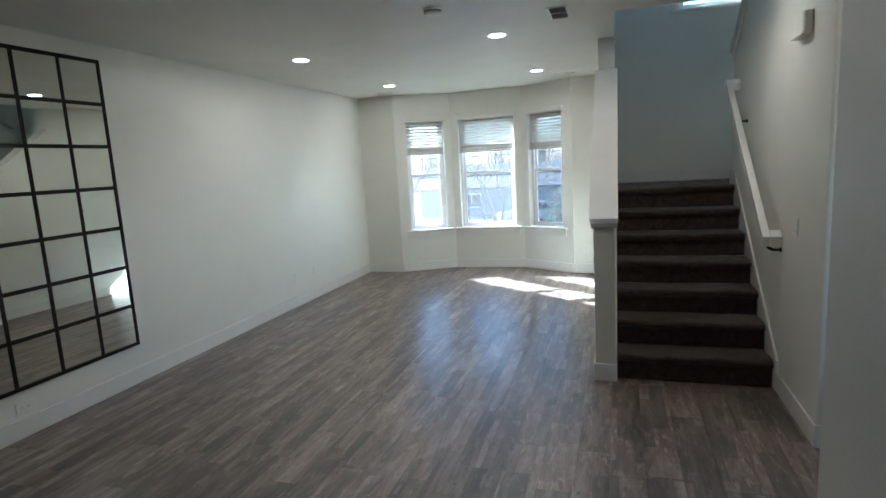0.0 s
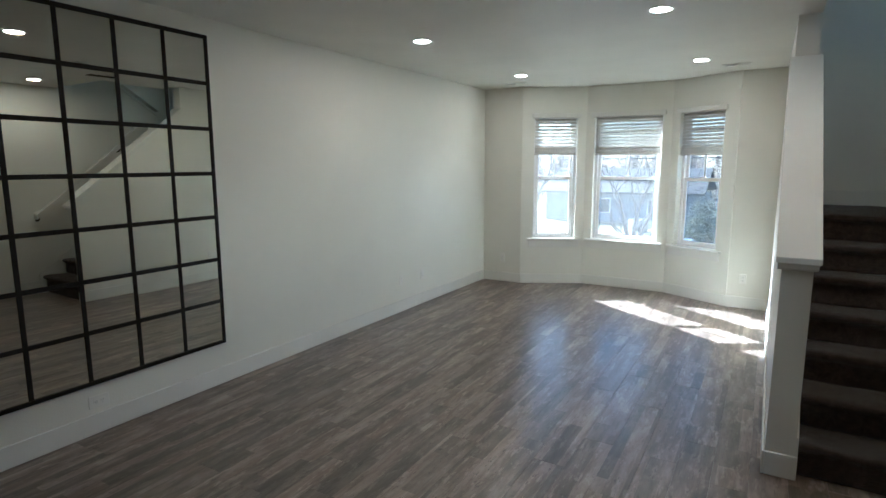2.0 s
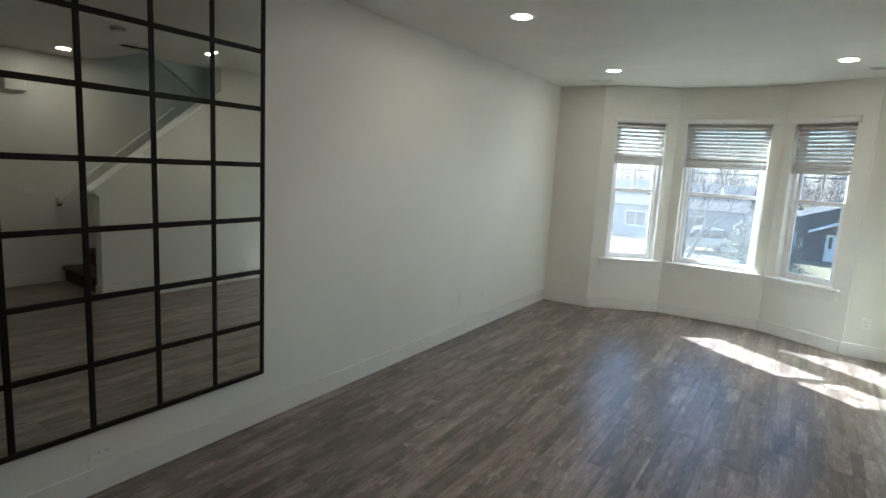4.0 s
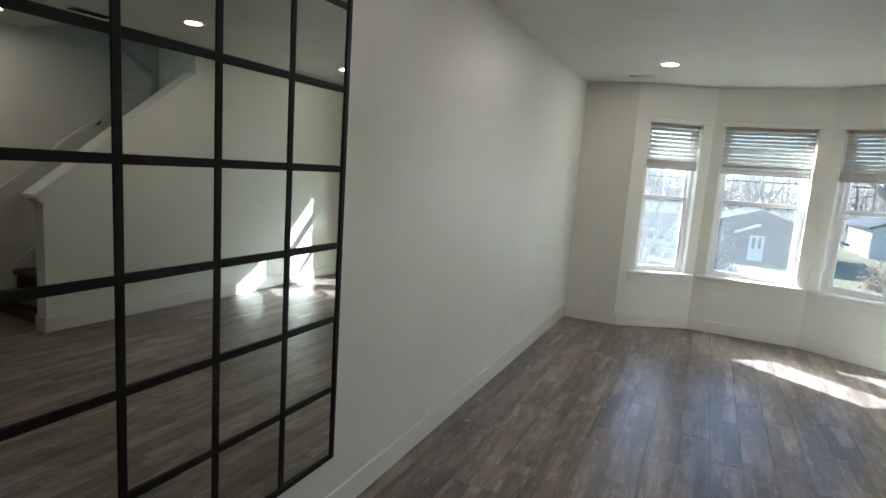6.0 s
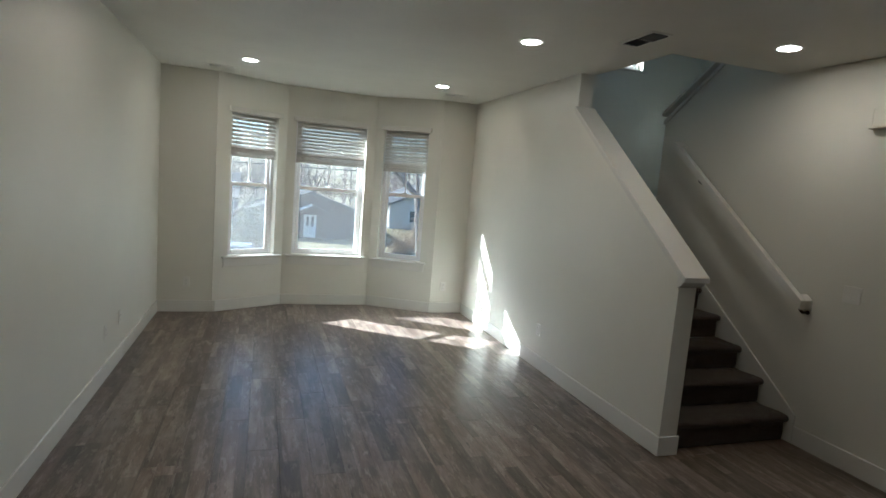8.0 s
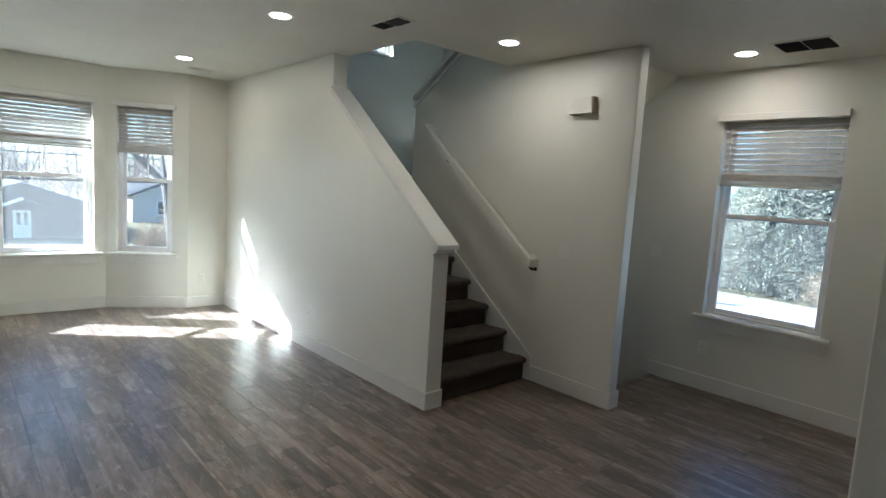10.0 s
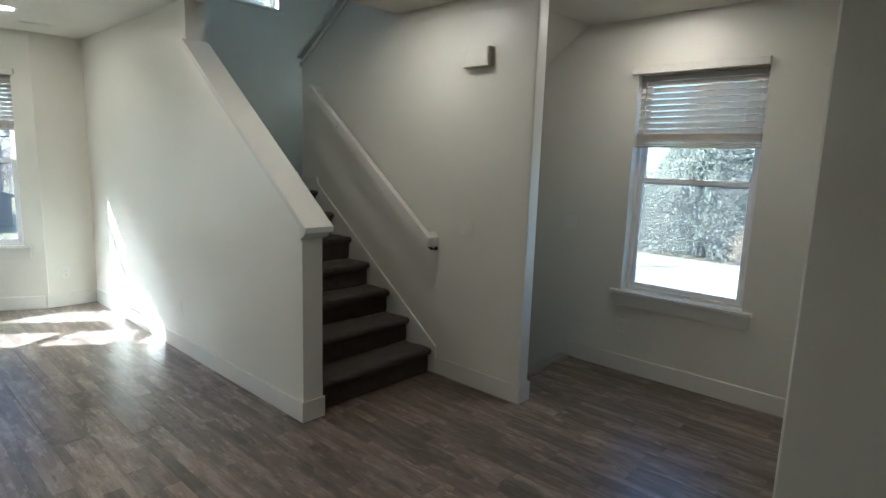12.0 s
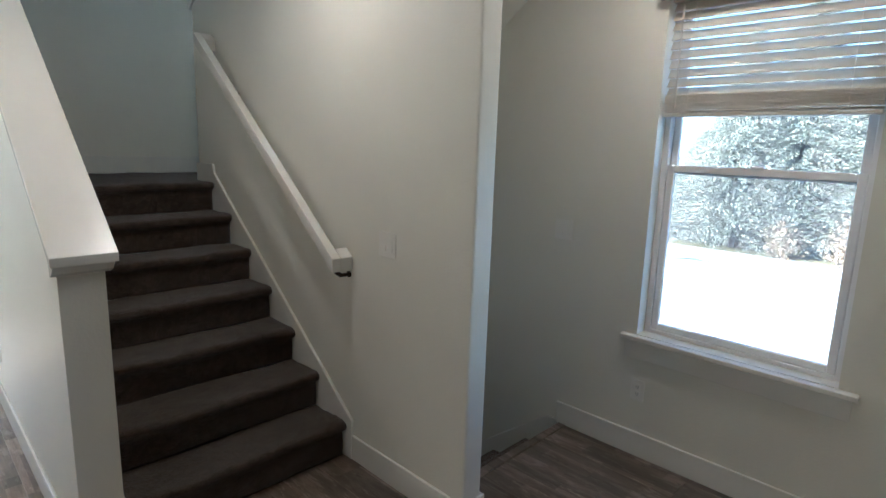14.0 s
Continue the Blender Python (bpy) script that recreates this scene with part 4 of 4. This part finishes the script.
def leafy(name, x, y, w, h, n, size, mat, seed, label, category, conic=False, group="", z=GZ, stems=True):
    """A crown of many small blades on stems, ragged at the edge."""
    rng = random.Random(seed)
    t = empty(name, pose(x, y, z), label, category, group)
    bm, wood = bmesh.new(), bmesh.new()
    if conic:
        rod(wood, (0, 0, -0.2), (0, 0, h * 0.97), w * 0.055, 0.02, 8)
    branches = []
    count = int(n / 24)
    for i in range(count):
        f = (i + rng.random()) / count
        a = rng.uniform(0, 6.283)
        if conic:
            zz = h * (0.06 + 0.92 * f)
            reach = w / 2 * (1 - f) ** 0.8 * rng.uniform(0.75, 1.12) + 0.1
            q = Vector((reach * math.cos(a), reach * math.sin(a), zz - reach * rng.uniform(0.05, 0.3)))
            p = Vector((0, 0, zz))
        else:
            p = Vector((rng.uniform(-.2, .2) * w, rng.uniform(-.2, .2) * w, 0))
            e = math.acos(rng.uniform(0.05, 1))
            k = rng.uniform(0.6, 1.05)
            q = Vector((w / 2 * math.sin(e) * math.cos(a) * k, w / 2 * math.sin(e) * math.sin(a) * k, h * math.cos(e) * k))
        rod(wood, p, q, 0.02 if conic else 0.012, 0.004, 3)
        for j in range(24):
            s = rng.uniform(0.25, 1.05)
            c = p.lerp(q, s) + Vector((rng.gauss(0, 1), rng.gauss(0, 1), rng.gauss(0, 0.7))) * size * 1.6
            u = Vector((rng.gauss(0, 1), rng.gauss(0, 1), rng.gauss(0, 1))).normalized() * size * rng.uniform(0.6, 1.4)
            v = u.orthogonal().normalized() * size * 0.45
            v.rotate(Matrix.Rotation(rng.uniform(0, 6.28), 3, u.normalized()))
            bm.faces.new([bm.verts.new(c + o) for o in (-u, v, u, -v)])
    part("branches", wood, BARK, t)
    part("crown", bm, mat, t)
    return t
for i, (az, dist, w, h) in enumerate(((73.0, 35, 7.5, 12), (77.5, 36, 8.5, 15), (83.0, 36, 8.0, 14), (66.5, 38, 7.5, 5.2), (88.5, 37, 8, 13), (60.5, 41, 7.5, 5.0), (70.0, 37, 6.5, 6.5))):
    leafy("spruce_tree", -1 + dist * math.sin(radians(az)), 1.7 + dist * math.cos(radians(az)), w, h, 90000 if i < 3 else 36000, 0.055, NEEDLE, 50 + i, "bluish-green spruce tree at the edge of the lot", "tree", conic=True, group="spruce trees")
leafy("shrub", -3.4, 38.0, 2.9, 3.3, 9000, 0.09, NEEDLE, 9, "pale grey-green rounded evergreen in the front lawn", "shrub")
leafy("shrub", -1.9, 36.0, 3.0, 3.2, 5000, 0.07, SHRUB, 21, "tall tangled leafless shrub before the brown house", "shrub", group="dry shrubs")
leafy("shrub", -1.0, 31.0, 2.2, 1.5, 2500, 0.07, SHRUB, 22, "low tangled leafless shrub by the street", "shrub", group="dry shrubs")
leafy("shrub", 6.6, 39.0, 2.6, 2.2, 2600, 0.06, REED, 23, "low brown dry shrub beside the house", "shrub", group="dry shrubs")
leafy("shrub", 8.6, 41.0, 2.8, 2.6, 3500, 0.08, REED, 24, "reddish dry shrub beside the house", "shrub", group="dry shrubs")
leafy("shrub", 7.5, 32.0, 2.6, 1.3, 1500, 0.06, REED, 12, "tangled bare hedge shrub", "shrub")
leafy("reed_grass", 30.6, 6.2, 2.6, 3.2, 2500, 0.06, REED, 14, "clump of dry reddish ornamental grass", "grass")
leafy("reed_grass", 30.8, 9.0, 2.0, 2.4, 1600, 0.06, REED, 15, "clump of dry reddish ornamental grass", "grass")


def car(x, y, turn, label):
    c = empty("car", pose(x, y, GZ, 0, 0, turn), label, "car")
    part("body", prism(((-2.2, 0.35), (2.2, 0.35), (2.25, 0.7), (2.1, 0.9), (1.2, 1.0), (-2.0, 1.05), (-2.25, 0.8)), -0.88, 0.88, "y", bevel=0.06), CAR_PAINT, c)
    part("cabin", prism(((-1.95, 1.0), (1.1, 1.0), (0.45, 1.55), (-1.5, 1.58)), -0.76, 0.76, "y", bevel=0.05), HOUSE_GLASS, c, "dark windows")
    part("roof", boxes((-1.5, -0.72, 1.585, 0.42, 0.72, 1.63), bevel=0.02), CAR_PAINT, c)
    for sx in (-1.4, 1.4):
        for sy in (-0.86, 0.86):
            bm = bmesh.new()
            disc(bm, 0.34, 0.34, -0.11, 0.11, 24, Matrix.Translation((sx, sy, 0.34)) @ Matrix.Rotation(math.pi / 2, 4, "X"))
            wheel = part("wheel", bm, TYRE, c, "black tyre")
            bm = bmesh.new()
            disc(bm, 0.21, 0.19, -0.125, 0.125, 20, Matrix.Translation((sx, sy, 0.34)) @ Matrix.Rotation(math.pi / 2, 4, "X"))
            part("rim", bm, CAR_PAINT, wheel)
    for sy in (-0.6, 0.6):
        part("headlight", boxes((2.16, sy - 0.16, 0.72, 2.24, sy + 0.16, 0.84), bevel=0.02), HOUSE_WHITE, c)
car(-7.0, 44.2, 200, "silver parked car in the driveway across the street")
car(-4.6, 27.9, 180, "silver parked car at the far kerb")


def power_line():
    for i, x in enumerate((-26, 16, 58)):
        p = empty("utility_pole", pose(x, 19.5, GZ), "wooden utility pole with a crossarm", "pole", "utility poles")
        bm = bmesh.new()
        rod(bm, (0, 0, -0.3), (0, 0, 8.5), 0.15, 0.1, 10)
        part("pole", bm, POLE_WOOD, p)
        part("crossarm", boxes((-0.06, -1.0, 7.7, 0.06, 1.0, 7.85), bevel=0.01), POLE_WOOD, p)
    for z, y in ((5.75, 19.3), (5.05, 19.6), (6.6, 19.5)):
        w = bmesh.new()
        for x0 in (-26, 16):
            pts = [Vector((x0 + 42 * k / 12, y, GZ + z - 0.5 * math.sin(math.pi * k / 12))) for k in range(13)]
            for a, b in zip(pts, pts[1:]):
                rod(w, a, b, 0.018, n=5)
        tagged(part("power_line", w, BLACK), "black overhead cable along the street", "cable", "overhead cables")
power_line()

# ---- floor ----
NEAR = -1.0
structure("floor_rear", boxes((LEFT - 0.02, REAR, -0.0115, 0.6, NEAR - 0.001, -0.001)), PLANK, "grey-brown wood-look floor running on behind", "floor")
def floor_rows():
    """Boards along y: (x0, x1, y0, y1) for every strip of the plan."""
    def far_end(x):
        if x < BAY[0][0] or x > BAY[3][0]:
            return BACK + 0.03
        if x < BAY[1][0]:
            return BACK + 0.05 + (x - BAY[0][0]) * 0.536
        if x < BAY[2][0]:
            return 8.50
        return BACK + 0.05 + (BAY[3][0] - x) * 0.546
    w = 0.182
    x = LEFT - 0.02
    while x < NOOK + 0.05:
        x1 = x + w
        xm = (x + x1) / 2
        if xm < HALF0 + 0.05:
            yield x, x1, NEAR, far_end(xm)
        elif xm < SX1 + 0.05:
            yield x, x1, NEAR, 4.2
        else:
            yield x, x1, NEAR if xm < 0.5 else 1.5, 3.57
        x = x1
structure("subfloor", boxes((LEFT - T, REAR - T, -0.25, HALF0, BACK, -0.012), (HALF0, REAR - T, -0.25, SX1, BACK, -0.012), (SX1, REAR - T, -0.25, NOOK + T, 3.57, -0.012)), DARKSLOT, "dark subfloor under the boards", "floor")
structure("bay_base", prism(bay_out, -3.4, -0.012, "z"), SIDING, "projecting base of the bay", "wall")
floor = empty("floor", pose(-1.5, 3, 0), "grey-brown weathered wood-look plank floor", "floor", kind="structure")
rng = random.Random(4)
meshes = {}
for x0, x1, y0, y1 in floor_rows():
    y = y0 - rng.uniform(0, 1.2)
    while y < y1:
        a, b = max(y, y0), min(y + 1.22, y1)
        y += 1.22
        if b - a < 0.05:
            continue
        key = round(b - a, 2)
        if key not in meshes:
            L, hw, g = key / 2 - 0.0002, (x1 - x0) / 2 - 0.0002, 0.0007
            bm = bmesh.new()
            lo = [bm.verts.new((sx * hw, sy * L, -0.0105)) for sx, sy in ((-1, -1), (1, -1), (1, 1), (-1, 1))]
            mid = [bm.verts.new((sx * hw, sy * L, -0.0018)) for sx, sy in ((-1, -1), (1, -1), (1, 1), (-1, 1))]
            hi = [bm.verts.new((sx * (hw - g), sy * (L - g), 0.0)) for sx, sy in ((-1, -1), (1, -1), (1, 1), (-1, 1))]
            bm.faces.new(hi)
            for p, q in ((lo, mid), (mid, hi)):
                for i in range(4):
                    bm.faces.new((p[i], p[(i + 1) % 4], q[(i + 1) % 4], q[i]))
            ob = part("plank", bm, PLANK, floor)
            meshes[key] = ob.data
        else:
            ob = new("plank", meshes[key])
            ob.parent = floor
        ob.location = ((x0 + x1) / 2 + 1.5, (a + b) / 2 - 3, rng.uniform(-0.0004, 0.0))
